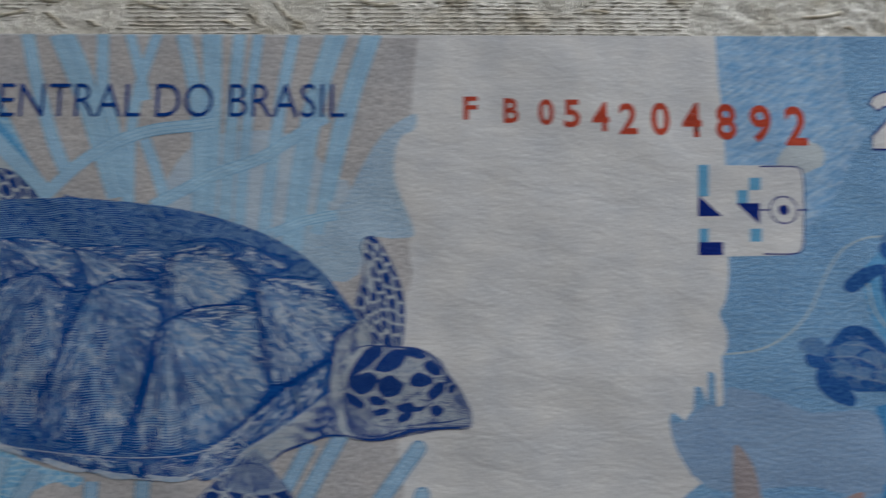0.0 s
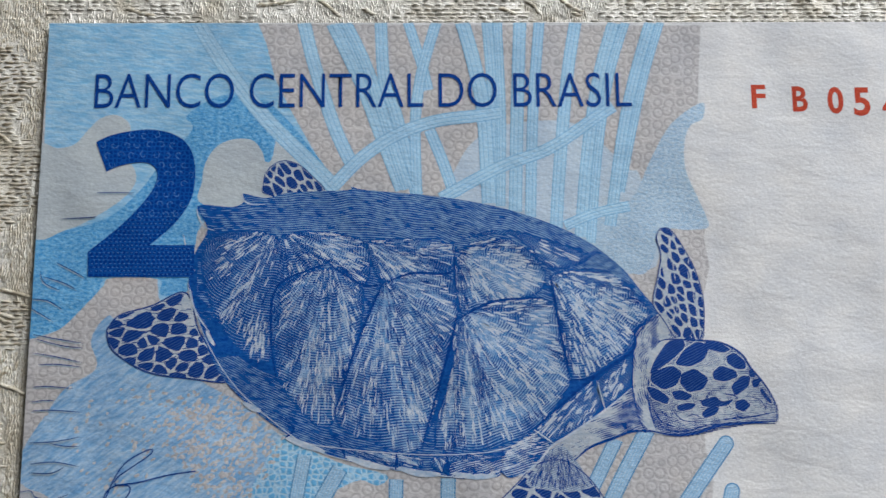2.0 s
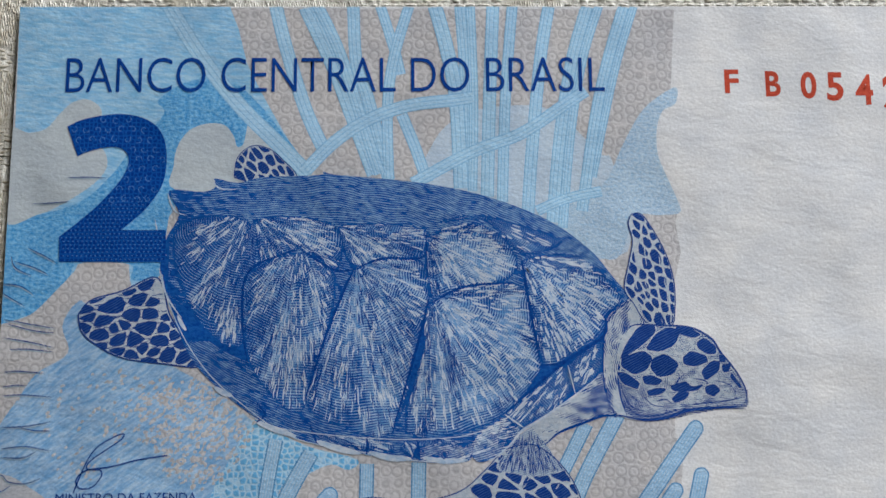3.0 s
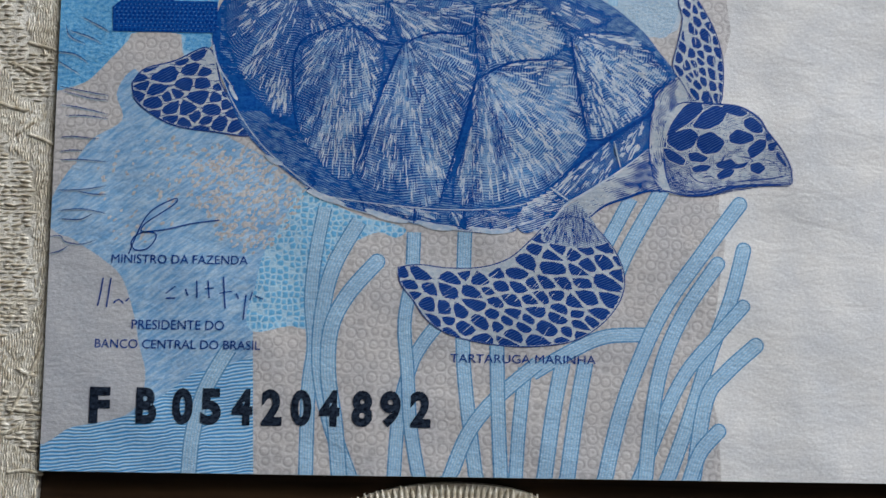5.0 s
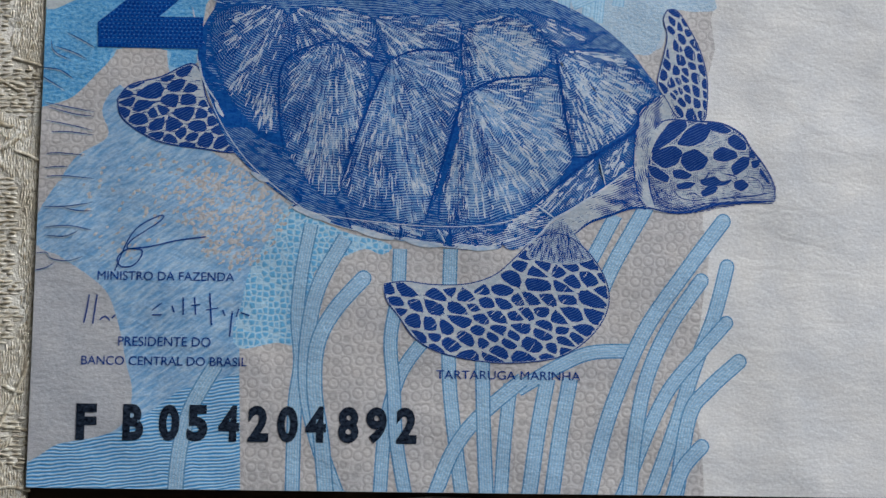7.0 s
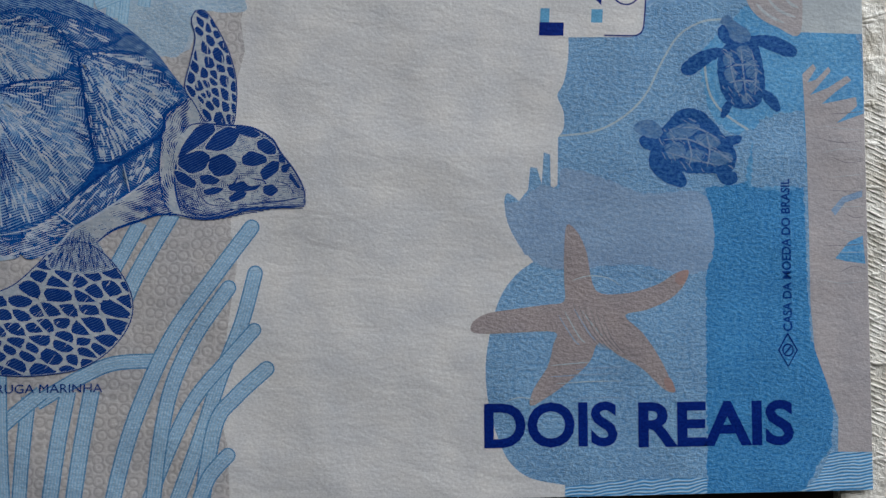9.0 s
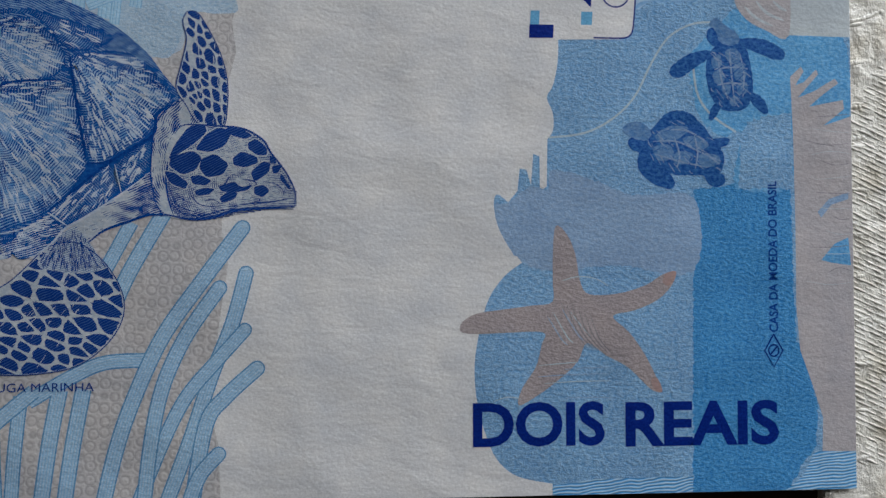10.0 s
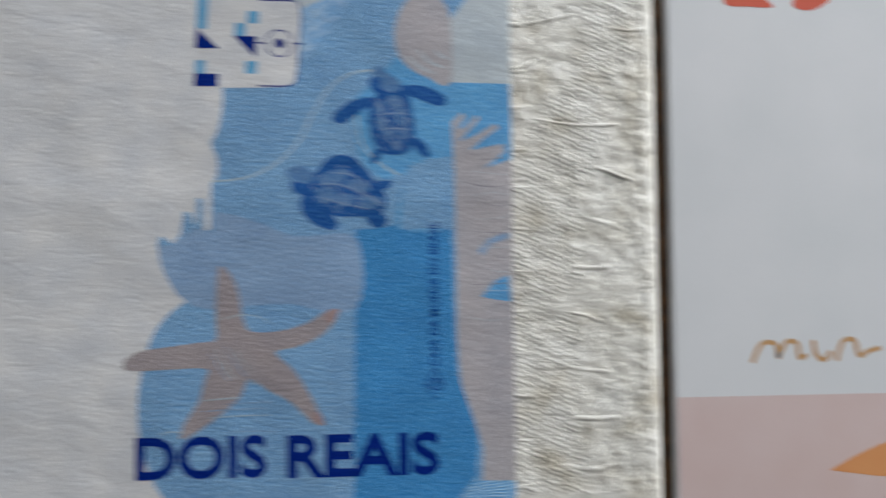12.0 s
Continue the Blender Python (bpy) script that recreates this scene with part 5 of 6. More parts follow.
fl = part("far_flipper_print", shape(F_FAR, L0 - 3, True, 4), SKIN, turtle)
scales("scale_spot", F_FAR, 0.9, fl, 14, L0 - 2, 1.8, 2.2, 0.13)
outline_ring(F_FAR, 0.09, L0 - 1, fl)
SHOULDER = [(44.72, 21.50), (45.74, 22.91), (46.77, 24.22), (47.85, 24.86), (48.89, 24.04), (49.92, 22.50), (50.86, 21.28), (48.59, 20.73), (46.53, 20.90)]
sh = part("shoulder_print", shape(SHOULDER, L0 + 4, True, 3, 0.05), SKIN_BLUE, turtle)
tagged(part("shoulder_engraving", streaks(smooth(SHOULDER, True, 3), [(47.73, 26.83)], 230, False, L0 + 5, 0.75, True), SHELL_DARK, sh), kind="stuff")

# ---- numeral, words, serial numbers ----
outer = smooth([(5.11, 53.15), (6.31, 53.76), (8.16, 54.19), (10.29, 54.35), (12.45, 53.83), (13.82, 52.66), (14.40, 50.89), (14.41, 48.81), (13.98, 47.18), (12.73, 45.30), (11.20, 43.86), (10.49, 43.28)], False, 4)
inner = smooth([(4.87, 42.67), (6.48, 44.00), (8.50, 45.86), (10.26, 48.02), (10.94, 49.60), (10.69, 50.64), (9.77, 51.14), (8.29, 51.04), (6.98, 50.66), (6.20, 50.28)], False, 4)
two = part("numeral", shape(outer + [(14.63, 43.25), (14.71, 40.27), (4.98, 40.34)] + inner, L0 + 5, False), NUMERAL, note, "large dark blue numeral two")


two_poly = outer + [(14.63, 43.25), (14.71, 40.27), (4.98, 40.34)] + inner
r8, bm = random.Random(12), bmesh.new()
for i in range(26):
    for j in range(34):
        x, y = 4.9 + 0.42 * i + 0.21 * (j % 2), 40.2 + 0.34 * j
        if y < 46.5 and inside(x, y, two_poly) and edge_gap(x, y, two_poly) > 0.22:
            add_shape(bm, [(x - 0.1, y), (x, y - 0.06), (x + 0.1, y), (x, y + 0.06)], L0 + 6.2)
tagged(part("numeral_dots", bm, NUMERAL_LIGHT, two), kind="stuff")
bm = bmesh.new()
for i in range(10):
    for j in range(9):
        x, y = 5.2 + 1.1 * i + 0.5 * (j % 2), 46.2 + 0.95 * j
        if inside(x, y, two_poly) and edge_gap(x, y, two_poly) > 0.3:
            a0, s0 = r8.uniform(0, 6.28), r8.choice((-1, 1))
            curl = [(x + (0.1 + 0.06 * q) * math.cos(a0 + s0 * q * 0.9), y + (0.1 + 0.06 * q) * math.sin(a0 + s0 * q * 0.9)) for q in range(6)]
            ribbon(curl, 0.06, L0 + 6, False, False, 2, bm)
tagged(part("numeral_curls", bm, NUMERAL_LIGHT, two), kind="stuff")


def width_of(text, bold):
    me = lettering(text, (0, 0, 1, 1), 0, bold, span=(np.zeros(3), np.ones(3)))
    co = np.array([v.co[:] for v in me.vertices]) / MM
    bpy.data.meshes.remove(me)
    return co.min(0), co.max(0)


def word(name, text, tl, br, mat_, bold=0.0, layer=L0 + 6, label=""):
    """A line of words between two corners, each word a part of its own."""
    lo, hi = width_of(text, bold)
    scale = (br[0] - tl[0]) / (hi[0] - lo[0])
    at = 0
    for w in text.split():
        at = text.index(w, at) + len(w)
        right_ = width_of(text[:at], bold)[1][0]
        a, b = width_of(w, bold)
        x1 = tl[0] + (right_ - lo[0]) * scale
        x0 = x1 - (b[0] - a[0]) * scale
        k = (tl[1] - br[1]) / (hi[1] - lo[1])
        part(name, lettering(w, (x0, br[1] + (a[1] - lo[1]) * k, x1, br[1] + (b[1] - lo[1]) * k), layer, bold), mat_, note, label)


word("bank_name", "BANCO CENTRAL DO BRASIL", (4.75, 59.88), (55.65, 56.46), LETTER, -0.007, label="dark blue capital lettering")
word("caption", "MINISTRO DA FAZENDA", (5.74, 19.58), (18.16, 18.78), LETTER, 0.0)
word("caption", "PRESIDENTE DO", (7.82, 13.66), (16.19, 12.81), LETTER, 0.0)
word("caption", "BANCO CENTRAL DO BRASIL", (4.56, 11.88), (19.51, 11.08), LETTER, 0.0)
word("caption", "TARTARUGA MARINHA", (36.69, 10.98), (49.77, 10.20), LETTER, 0.0)
word("value_word", "DOIS", (83.92, 8.72), (96.38, 4.56), NAVY, 0.03, R0 + 4, label="bold navy lettering")
word("value_word", "REAIS", (98.36, 8.63), (113.32, 4.37), NAVY, 0.03, R0 + 4, label="bold navy lettering")
x0, y0 = (113.38, 15.06)
x1, y1 = (112.48, 29.50)
part("printer_name", lettering("CASA DA MOEDA DO BRASIL", (x1, y0, x0, y1), R0 + 4, 0.02, 1), LETTER, note)

SERIAL = "FB054204892"
low_x = [165, 248, 312, 362, 418, 470, 522, 572, 630, 680, 733]
BX0, BY0 = (-3.17, 4.33)
BX1, BY1 = (47.63, 8.25)
for ch, x in zip(SERIAL, low_x):
    cx = BX0 + (BX1 - BX0) * x / 1000
    part("serial_character", lettering(ch, (cx - 0.93, BY0, cx + 0.93, BY0 + 3.25), L0 + 6, 0.05), BLACK, note)
RX = [(67.79, 56.28), (71.74, 55.95), (75.14, 55.72), (77.66, 55.50), (80.45, 55.11), (83.13, 54.83), (86.26, 54.72), (89.33, 54.55), (92.66, 54.28), (96.00, 54.00), (99.45, 53.72)]
for k, (ch, (cx, cy)) in enumerate(zip(SERIAL, RX)):
    h = 2.35 + 0.165 * k
    part("red_serial_character", lettering(ch, (cx - 0.24 * h - 0.12, cy, cx + 0.24 * h + 0.12, cy + h), R0, 0.026), RED, note)

# unreadable flourish and signature bars
part("flourish", ribbon([(7.28, 19.60), (8.36, 22.36), (9.44, 23.77), (11.32, 24.74), (11.39, 24.32), (9.88, 23.26), (8.62, 22.36), (8.39, 21.69), (9.52, 21.60), (9.70, 21.08), (8.96, 20.14), (7.83, 20.02), (7.49, 20.79), (8.39, 21.58), (10.44, 21.87), (13.00, 22.48), (15.46, 22.82)], 0.11, L0 + 6), LETTER, note)
for line, w in (([(4.64, 14.84), (4.89, 16.12), (5.05, 17.41)], 0.13), ([(5.46, 14.75), (5.61, 16.13), (5.77, 17.42)], 0.13), ([(6.06, 15.12), (6.56, 15.48), (6.99, 15.08)], 0.12), ([(7.19, 15.29), (7.48, 15.60)], 0.12), ([(10.80, 16.06), (11.65, 16.74)], 0.1), ([(10.82, 15.65), (11.69, 15.66)], 0.12), ([(12.58, 16.49), (12.81, 15.88)], 0.13), ([(13.58, 17.28), (13.64, 15.69)], 0.12), ([(14.61, 17.29), (14.76, 15.70)], 0.12), ([(14.33, 16.52), (15.15, 16.63)], 0.1), ([(15.99, 17.67), (16.23, 14.75)], 0.13), ([(15.67, 16.13), (16.80, 16.35)], 0.1), ([(17.21, 16.15), (17.43, 15.64)], 0.12), ([(18.09, 16.06), (17.90, 13.76)], 0.12), ([(18.46, 15.55), (18.65, 16.27)], 0.11), ([(18.86, 15.97), (19.64, 15.67)], 0.11)):
    part("signature_bar", ribbon(line, w, L0 + 6, steps=2), LETTER, note)

# tactile hairlines at the short edges
r3 = random.Random(8)
for line in ([(0.29, 35.09), (2.46, 34.66), (4.92, 34.24)], [(0.52, 34.68), (3.00, 34.04), (4.84, 33.83)], [(0.40, 33.40), (2.55, 33.03), (4.86, 32.50)], [(0.97, 32.32), (2.59, 32.36), (4.89, 32.09)], [(0.59, 30.30), (1.79, 30.39), (4.23, 30.17)], [(0.52, 28.99), (1.77, 29.13), (2.68, 29.07)], [(0.57, 28.19), (2.32, 28.27), (5.10, 28.05)], [(0.59, 25.40), (2.74, 25.48), (4.97, 25.86)], [(2.40, 25.33), (3.76, 25.08), (5.02, 25.07)],
             [(0.71, 23.52), (2.84, 23.70), (5.11, 23.29)], [(0.76, 22.78), (2.65, 22.72), (3.86, 23.30)], [(-0.35, 21.04), (0.93, 21.21), (1.47, 20.65), (3.02, 20.47), (4.29, 20.90)], [(-0.28, 19.49), (0.99, 19.82), (1.74, 20.30)], [(5.32, 48.24), (6.89, 48.29), (8.88, 48.22)], [(2.22, 45.78), (4.40, 45.88), (5.54, 45.98)], [(-0.30, 37.69), (0.50, 37.18), (2.11, 36.25)], [(-0.07, 38.34), (1.51, 38.15), (2.85, 37.32)], [(0.61, 40.90), (1.02, 39.84), (2.51, 39.12)], [(2.05, 41.69), (3.64, 40.89), (4.70, 40.26)], [(0.99, 40.38), (2.67, 39.85), (3.99, 39.21)]):
    part("hairline", ribbon(line, 0.08, L0 + 5, False, True), SHELL_DARK, note)
    # pale copy just below each dark line, painting light on its emboss
    part("hairline", ribbon([(x, y - 0.12) for x, y in line], 0.07, L0 + 5, False, True), LINE_WHITE, note)
for k in range(14):
    y = 20 + 17 * k / 14 + r3.uniform(-0.4, 0.4)
    l = r3.uniform(1.8, 4.8)
    part("hairline", ribbon([(120.8, y), (120.8 - l * 0.5, y + r3.uniform(-0.3, 0.3)), (120.8 - l, y + r3.uniform(-0.4, 0.4))], 0.06, R0, False, True), STAR_DARK if k % 2 else GREY, note)

# register mark
field("pale_sea_field", [(92.17, 65.21), (104.42, 65.25), (104.36, 59.96), (105.19, 56.19), (106.67, 55.22), (104.82, 52.76), (103.39, 49.66), (101.80, 47.31), (99.96, 45.75), (97.25, 45.75), (92.67, 51.33), (92.37, 51.78), (92.49, 56.16), (92.13, 59.92)], 2, PALE, False)
field("grey_circle", [(97.35, 51.79), (98.28, 53.49), (100.25, 54.18), (101.85, 53.50), (101.91, 51.91), (100.88, 51.34), (99.20, 50.77)], 3, GREY)
box = field("register_mark", [(91.16, 51.72), (98.99, 51.73), (99.79, 51.34), (99.94, 50.33), (99.52, 43.99), (99.14, 43.22), (98.15, 42.89), (90.71, 42.72)], R0 + 1, WATER_WHITE, False, label="white box with navy and pale blue register shapes")
for pts, mat_ in (([(89.74, 51.77), (90.73, 51.78), (90.57, 48.63), (89.59, 48.63)], MARK_LIGHT), ([(89.60, 48.74), (91.78, 46.68), (89.50, 46.68)], NAVY),
                  ([(89.55, 45.46), (90.42, 45.47), (90.35, 44.14), (89.49, 44.14)], MARK_LIGHT), ([(89.44, 44.14), (91.75, 44.15), (91.69, 42.89), (89.38, 42.88)], NAVY),
                  ([(94.59, 50.49), (95.69, 50.49), (95.61, 49.25), (94.52, 49.25)], MARK_LIGHT), ([(93.38, 49.25), (94.42, 49.25), (94.34, 47.97), (93.31, 47.96)], MARK_LIGHT),
                  ([(93.20, 47.96), (95.48, 47.97), (95.36, 45.86)], NAVY), ([(94.42, 45.47), (95.50, 45.47), (95.43, 44.20), (94.35, 44.20)], MARK_LIGHT)):
    field("mark", pts, R0 + 2, mat_, False, parent=box)
for line in ([(95.70, 51.61), (98.71, 51.62), (99.52, 51.40), (99.80, 50.78), (99.80, 49.09), (99.54, 45.20), (99.33, 43.66), (98.92, 43.16), (98.16, 43.00), (95.57, 43.00)], [(95.28, 47.30), (96.37, 47.30)], [(99.09, 47.30), (100.06, 47.30)]):
    part("mark_line", ribbon(line, 0.14, R0 + 2), NAVY, box)
RCX, RCY = (97.73, 47.30)
ring = [(RCX + 1.32 * math.cos(2 * math.pi * k / 16), RCY + 1.32 * math.sin(2 * math.pi * k / 16)) for k in range(17)]
part("mark_ring", ribbon(ring, 0.15, R0 + 2), NAVY, box)
field("mark_dot", blob(RCX, RCY, 0.5, 0.5, 0, 12, 0), R0 + 2, NAVY, parent=box)

NX, NY = (106.79, 53.34)
TWO = [(0, 4.6), (0.5, 5.4), (1.6, 5.9), (2.9, 5.7), (3.7, 4.8), (3.6, 3.6), (2.8, 2.4), (1.9, 1.5), (4.0, 1.5), (4.0, 0), (0, 0), (0, 1.3), (1.3, 2.6), (2.1, 3.6), (2.1, 4.2), (1.5, 4.4), (0.8, 3.9)]
TWO = [(NX + x, NY + y) for x, y in TWO]
small = part("small_numeral", shape(TWO, R0 + 2, False), WATER_WHITE, note, "white numeral two with a navy outline")
part("numeral_line", ribbon(TWO + TWO[:1], 0.2, R0 + 3, steps=1), NAVY, small)

# starfish
star = field("starfish_print", [(91.82, 25.12), (92.89, 24.33), (93.68, 22.48), (94.15, 19.84), (95.00, 18.72), (97.70, 18.77), (100.42, 19.55), (102.07, 20.56), (103.39, 20.83), (102.94, 19.49), (101.50, 18.12), (99.31, 17.17), (97.25, 16.65), (98.86, 15.06), (100.35, 12.93), (101.42, 10.80), (101.95, 9.53), (100.86, 9.75), (98.71, 11.78), (96.56, 12.96), (94.74, 14.14), (93.87, 12.46), (92.25, 10.91), (90.11, 9.36), (88.24, 8.40), (88.52, 9.91), (89.86, 11.98), (90.40, 13.96), (90.57, 15.17), (86.96, 15.14), (84.31, 15.06), (82.84, 15.28), (82.95, 16.16), (84.32, 16.94), (86.97, 17.34), (89.63, 17.69), (91.45, 18.00), (91.51, 19.84), (91.53, 22.48)], R0, STAR, steps=4, label="pinkish grey starfish print")
field("starfish_tip", [(102.40, 20.67), (103.39, 20.83), (103.05, 19.81), (102.50, 19.50), (102.07, 19.92)], R0 + 1, STAR_TIP, parent=star)
field("starfish_tip", [(100.87, 10.70), (101.53, 10.70), (101.95, 9.53), (101.13, 9.75)], R0 + 1, STAR_TIP, parent=star)
# fine curved lines across the starfish
for k in range(11):
    d = 0.32 * k
    part("starfish_line", ribbon([(92.3 + d * 0.85, 17.9 - d * 0.32), (93.2 + d * 0.85, 15.6 - d * 0.32), (94.8 + d * 0.75, 13.7 - d * 0.2)], 0.08, R0 + 2, False, True), STAR_PALE if k % 2 else STAR_DARK, star)
# pale wave lines
part("wave_line", ribbon([(91.24, 33.45), (94.59, 33.91), (97.31, 35.28), (99.52, 37.46), (101.20, 40.72), (102.88, 43.19), (105.11, 44.48), (107.23, 44.75)], 0.2, R0), LINE_WHITE, note)
part("wave_line", ribbon([(105.23, 40.79), (105.58, 38.09), (106.40, 36.48), (107.66, 35.30), (109.42, 34.19)], 0.22, R0), LINE_WHITE, note)

# young turtles
def young(shell, flippers, head_pts, shields, ridge, seed):
    """A small turtle: soft dark body and flippers, a pale mottled back with rows of shields."""
    t_ = part("young_turtle_print", shape(frayed(smooth(shell, True, 5), 0.2, 0.05), R0 + 3, False), BABY, note, "small dark blue turtle print")
    for f, w in flippers:
        c, left, right = ribbon_points(f, w, True, 8)
        part("flipper", shape(frayed(left + right[::-1], 0.2, 0.045), R0 + 2, False), BABY, t_)
    part("head", shape(frayed(smooth(head_pts, True, 4), 0.2, 0.05), R0 + 4, False), BABY_LIGHT, t_)
    for pts in shields:
        part("plate", shape(frayed(smooth(pts, True, 3), 0.2, 0.04), R0 + 4, False), BABY_LIGHT, t_)
    for line in ridge:
        part("ridge", ribbon(line, 0.17, R0 + 5, False, True), BABY_PALE, t_)
    cx, cy = sum(p[0] for p in shell) / len(shell), sum(p[1] for p in shell) / len(shell)
    tagged(part("shell_stipple", streaks(smooth(shell, True, 3), [(cx + 6, cy + 5)], 60, False, R0 + 6, 0.8, True), BABY, t_), kind="stuff")
    tagged(part("pale_stipple", streaks(smooth(shell, True, 3), [(cx - 6, cy + 5)], 36, True, R0 + 6, 0.8, True), BABY_PALE, t_), kind="stuff")


young([(106.85, 41.63), (107.59, 42.46), (108.98, 42.71), (110.38, 42.41), (110.91, 40.89), (111.16, 38.72), (110.86, 37.08), (110.12, 36.36), (108.89, 36.18), (107.68, 36.60), (106.81, 38.11), (106.50, 40.00)],
      [([(107.19, 41.80), (105.35, 41.06), (103.67, 39.95), (103.12, 39.51)], 1.5), ([(109.66, 42.94), (111.78, 42.54), (113.46, 41.92), (114.35, 41.50)], 1.5), ([(106.88, 44.08), (107.43, 43.28), (107.86, 42.36)], 1.5), ([(107.90, 37.04), (107.34, 36.22), (106.88, 35.29)], 0.8), ([(110.87, 37.90), (111.70, 37.09), (112.52, 36.01)], 1.1)],
      [(106.89, 44.52), (107.62, 45.19), (108.56, 44.39), (109.56, 43.86), (109.88, 42.94), (108.87, 42.49), (107.87, 42.90), (107.60, 43.82)],
      ([(107.07, 41.09), (107.85, 41.65), (108.12, 40.57), (107.39, 40.18)], [(108.41, 41.93), (109.54, 42.23), (109.97, 41.15), (108.96, 40.75)], [(107.16, 39.74), (108.06, 40.19), (108.38, 39.11), (107.54, 38.77)], [(109.23, 40.43), (110.19, 40.88), (110.50, 39.52), (109.60, 39.13)], [(108.09, 38.67), (108.93, 38.68), (108.81, 37.86), (108.25, 37.80)], [(109.60, 38.69), (110.50, 38.98), (110.59, 38.05), (109.81, 37.72)], [(108.91, 37.49), (109.92, 37.50), (109.57, 36.74), (109.01, 36.73)]),
      ([(108.86, 42.05), (109.05, 39.77), (109.35, 36.73)], [(107.74, 41.38), (108.04, 39.21), (108.69, 37.27)], [(109.87, 41.85), (110.28, 39.79), (110.14, 37.50)], [(107.28, 40.17), (108.95, 40.42), (110.63, 40.34)], [(107.59, 38.66), (109.04, 38.90), (110.72, 38.71)]), 3)
young([(100.03, 33.17), (101.13, 34.36), (102.52, 35.61), (104.18, 35.74), (105.83, 35.12), (106.92, 33.78), (108.01, 32.44), (108.16, 31.09), (107.59, 30.11), (105.49, 29.99), (103.28, 30.08), (101.37, 30.77), (100.29, 31.83)],
      [([(101.58, 34.58), (102.80, 35.56), (104.18, 35.80), (105.55, 35.28)], 0.8), ([(100.57, 32.74), (100.66, 31.03), (101.91, 29.86), (103.27, 28.90)], 2.0), ([(106.74, 33.24), (107.85, 33.14), (108.75, 33.47)], 0.9), ([(106.32, 30.27), (107.42, 29.57), (108.14, 30.01)], 1.4), ([(98.82, 33.15), (99.75, 32.90), (100.56, 32.37)], 1.4)],
      [(98.29, 34.33), (99.06, 34.98), (100.32, 34.89), (101.13, 33.98), (100.57, 33.28), (99.48, 33.43), (98.67, 33.80)],
      ([(101.40, 33.72), (103.06, 34.71), (104.71, 34.51), (104.15, 33.75), (102.49, 33.09)], [(101.22, 32.54), (102.77, 32.93), (103.30, 31.86), (101.92, 31.31)], [(104.15, 33.48), (105.81, 33.77), (106.74, 32.80), (105.24, 32.41)], [(103.58, 32.24), (105.23, 32.04), (104.67, 31.17), (103.30, 31.16)], [(105.79, 32.04), (107.61, 31.90), (107.71, 31.09), (106.05, 30.80)]),
      ([(101.12, 33.18), (103.59, 33.20), (106.07, 32.15), (107.94, 31.36)], [(101.38, 32.00), (103.85, 31.32), (106.60, 30.75)], [(102.51, 34.38), (104.71, 34.19), (106.63, 33.13)], [(103.33, 33.74), (103.85, 31.86), (103.57, 30.73)], [(105.26, 34.03), (105.62, 32.25), (105.38, 30.64)]), 4)

# printer's diamond
DX, DY = (112.90, 13.29)
dia = [(DX, DY + 1.55), (DX + 0.9, DY), (DX, DY - 1.55), (DX - 0.9, DY), (DX, DY + 1.55)]
d_ = part("printer_diamond", ribbon(dia, 0.14, R0 + 6, steps=1), NAVY, note)
part("ring", ribbon([(DX + 0.5 * math.cos(k * math.pi / 6), DY + 0.55 * math.sin(k * math.pi / 6)) for k in range(13)], 0.12, R0 + 6.5), NAVY, d_)
part("stroke", ribbon([(DX - 0.3, DY - 0.35), (DX + 0.3, DY + 0.35)], 0.14, R0 + 6.5, steps=1), NAVY, d_)

# print on the card
def card_shape(pts, soft=True):
    return shape(pts, 0, soft, 5, 0, False)


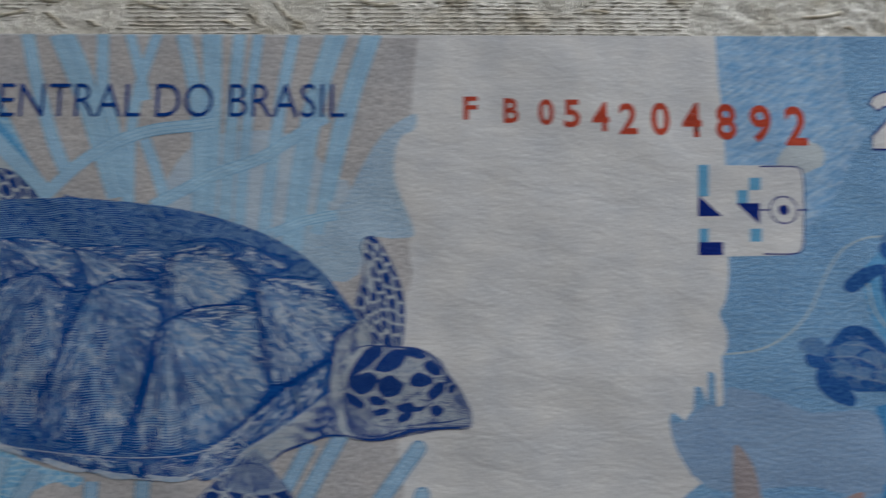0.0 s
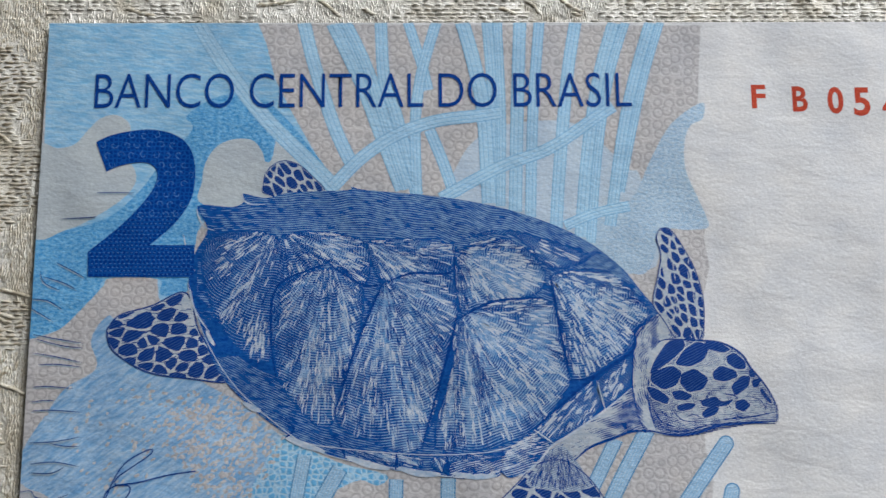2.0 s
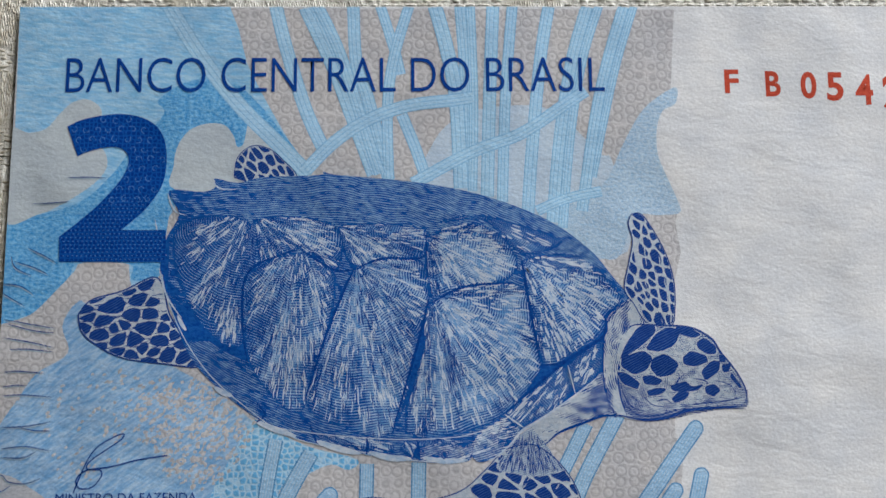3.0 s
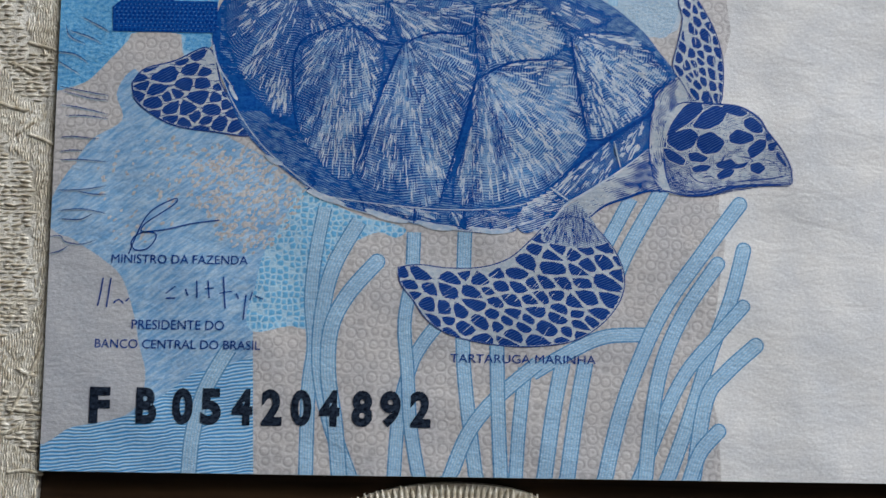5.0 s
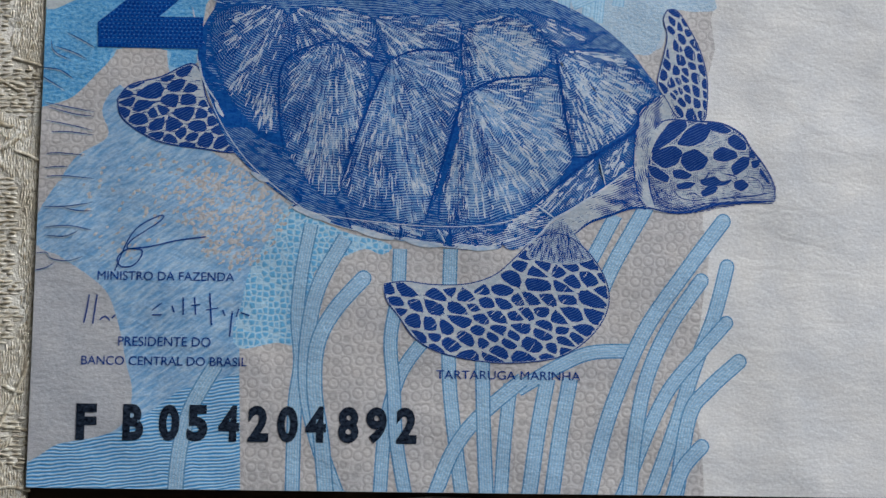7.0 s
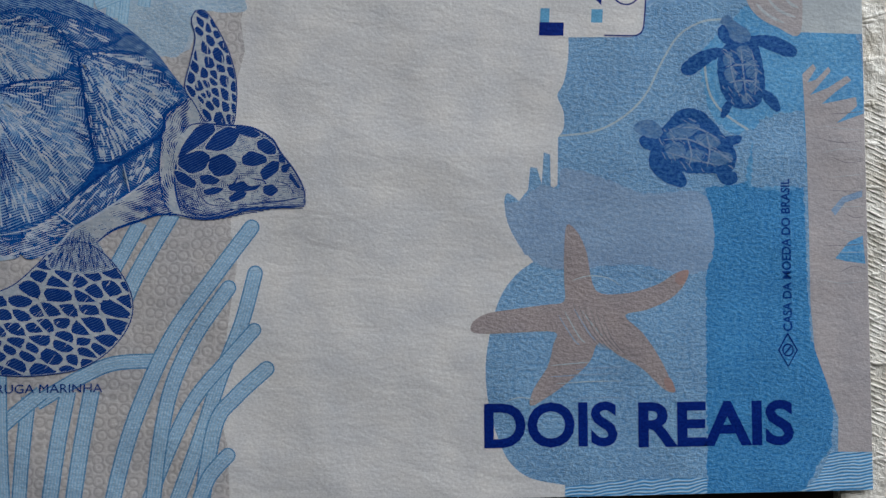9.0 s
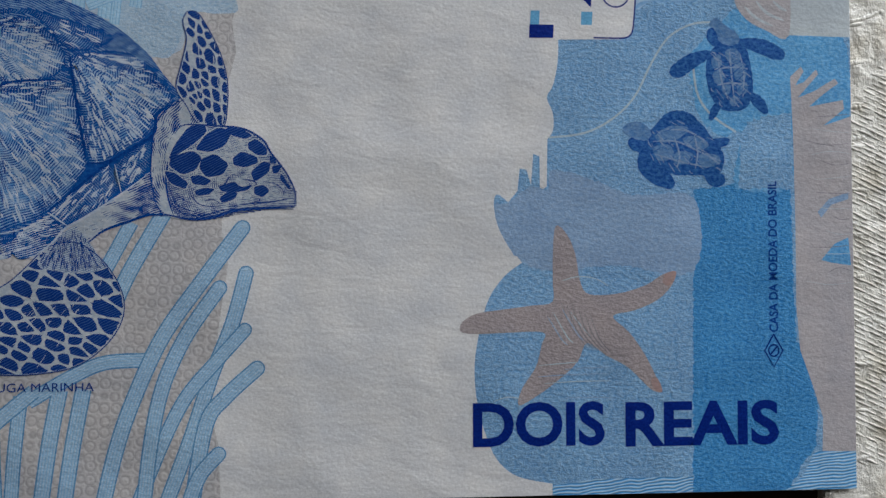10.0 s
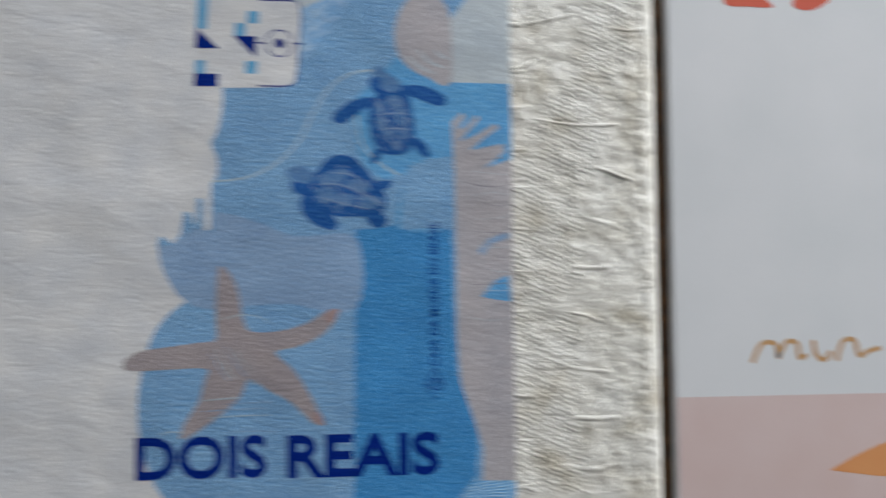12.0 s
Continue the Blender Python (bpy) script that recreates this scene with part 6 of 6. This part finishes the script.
on_card("pink_band", card_shape([(CX0 + 0.3, CY0 + 0.3), (CX1 - 0.3, CY0 + 0.3), (CX1 - 0.3, (143.91, 11.37)[1]), (CX0 + 0.3, (143.91, 11.37)[1])], False), CARD_PINK, 0, "pink band")
on_card("orange_shape", card_shape([(154.54, 3.48), (157.18, 4.85), (160.21, 6.06), (164.77, 7.00), (165.85, 2.27), (159.60, 2.75)], False), CARD_ORANGE, 0.01, "orange leaf-like shape")
for line in ([(146.44, 14.97), (147.21, 16.47), (148.08, 16.93), (149.05, 16.56), (149.25, 15.16)], [(149.26, 15.51), (150.17, 16.90), (151.27, 16.76), (151.59, 15.24), (152.34, 15.58)], [(153.12, 16.85), (153.33, 15.68), (154.18, 14.96), (155.08, 15.89)],
             [(155.67, 15.06), (156.35, 16.81), (157.61, 17.03), (158.17, 15.37), (159.19, 15.82), (160.58, 16.16)]):
    on_card("script_stroke", ribbon(line, 0.5, 0, True, keep=False), CARD_GOLD, 0.01)
for pts in ([(144.18, 55.22), (146.34, 54.68), (149.70, 52.58), (146.89, 52.46), (144.42, 52.70)], [(151.90, 52.88), (153.87, 55.48), (156.02, 53.71), (155.17, 52.71), (153.45, 52.18)]):
    on_card("red_mark", card_shape(pts), CARD_RED, 0.01)

# flat pale and grey-blue lines over the starfish, painting light on embossed ridges
for k, line in enumerate(([(90.12, 12.08), (92.53, 12.27), (93.87, 12.36)], [(90.01, 11.04), (93.32, 11.21), (96.82, 11.28)], [(90.65, 10.40), (93.85, 10.57), (97.08, 10.59)], [(92.52, 11.69), (94.94, 11.82), (96.99, 11.91)],
                          [(92.32, 19.95), (93.93, 20.37), (95.66, 20.15), (96.89, 19.41)], [(90.96, 16.69), (92.28, 14.58), (92.92, 13.94)], [(91.49, 17.11), (92.82, 14.78), (93.45, 14.15)], [(92.41, 17.31), (93.78, 15.09), (94.42, 14.35)], [(93.16, 17.10), (94.22, 15.72), (95.07, 14.77)],
                          [(92.24, 9.02), (95.45, 9.08), (97.33, 8.96)], [(85.86, 8.79), (87.19, 9.19), (88.51, 8.97)])):
    part("painted_emboss_line", ribbon(line, 0.1, R0 + 2, False, True), LINE_WHITE if k % 2 == 0 else SEA_PALE, note)
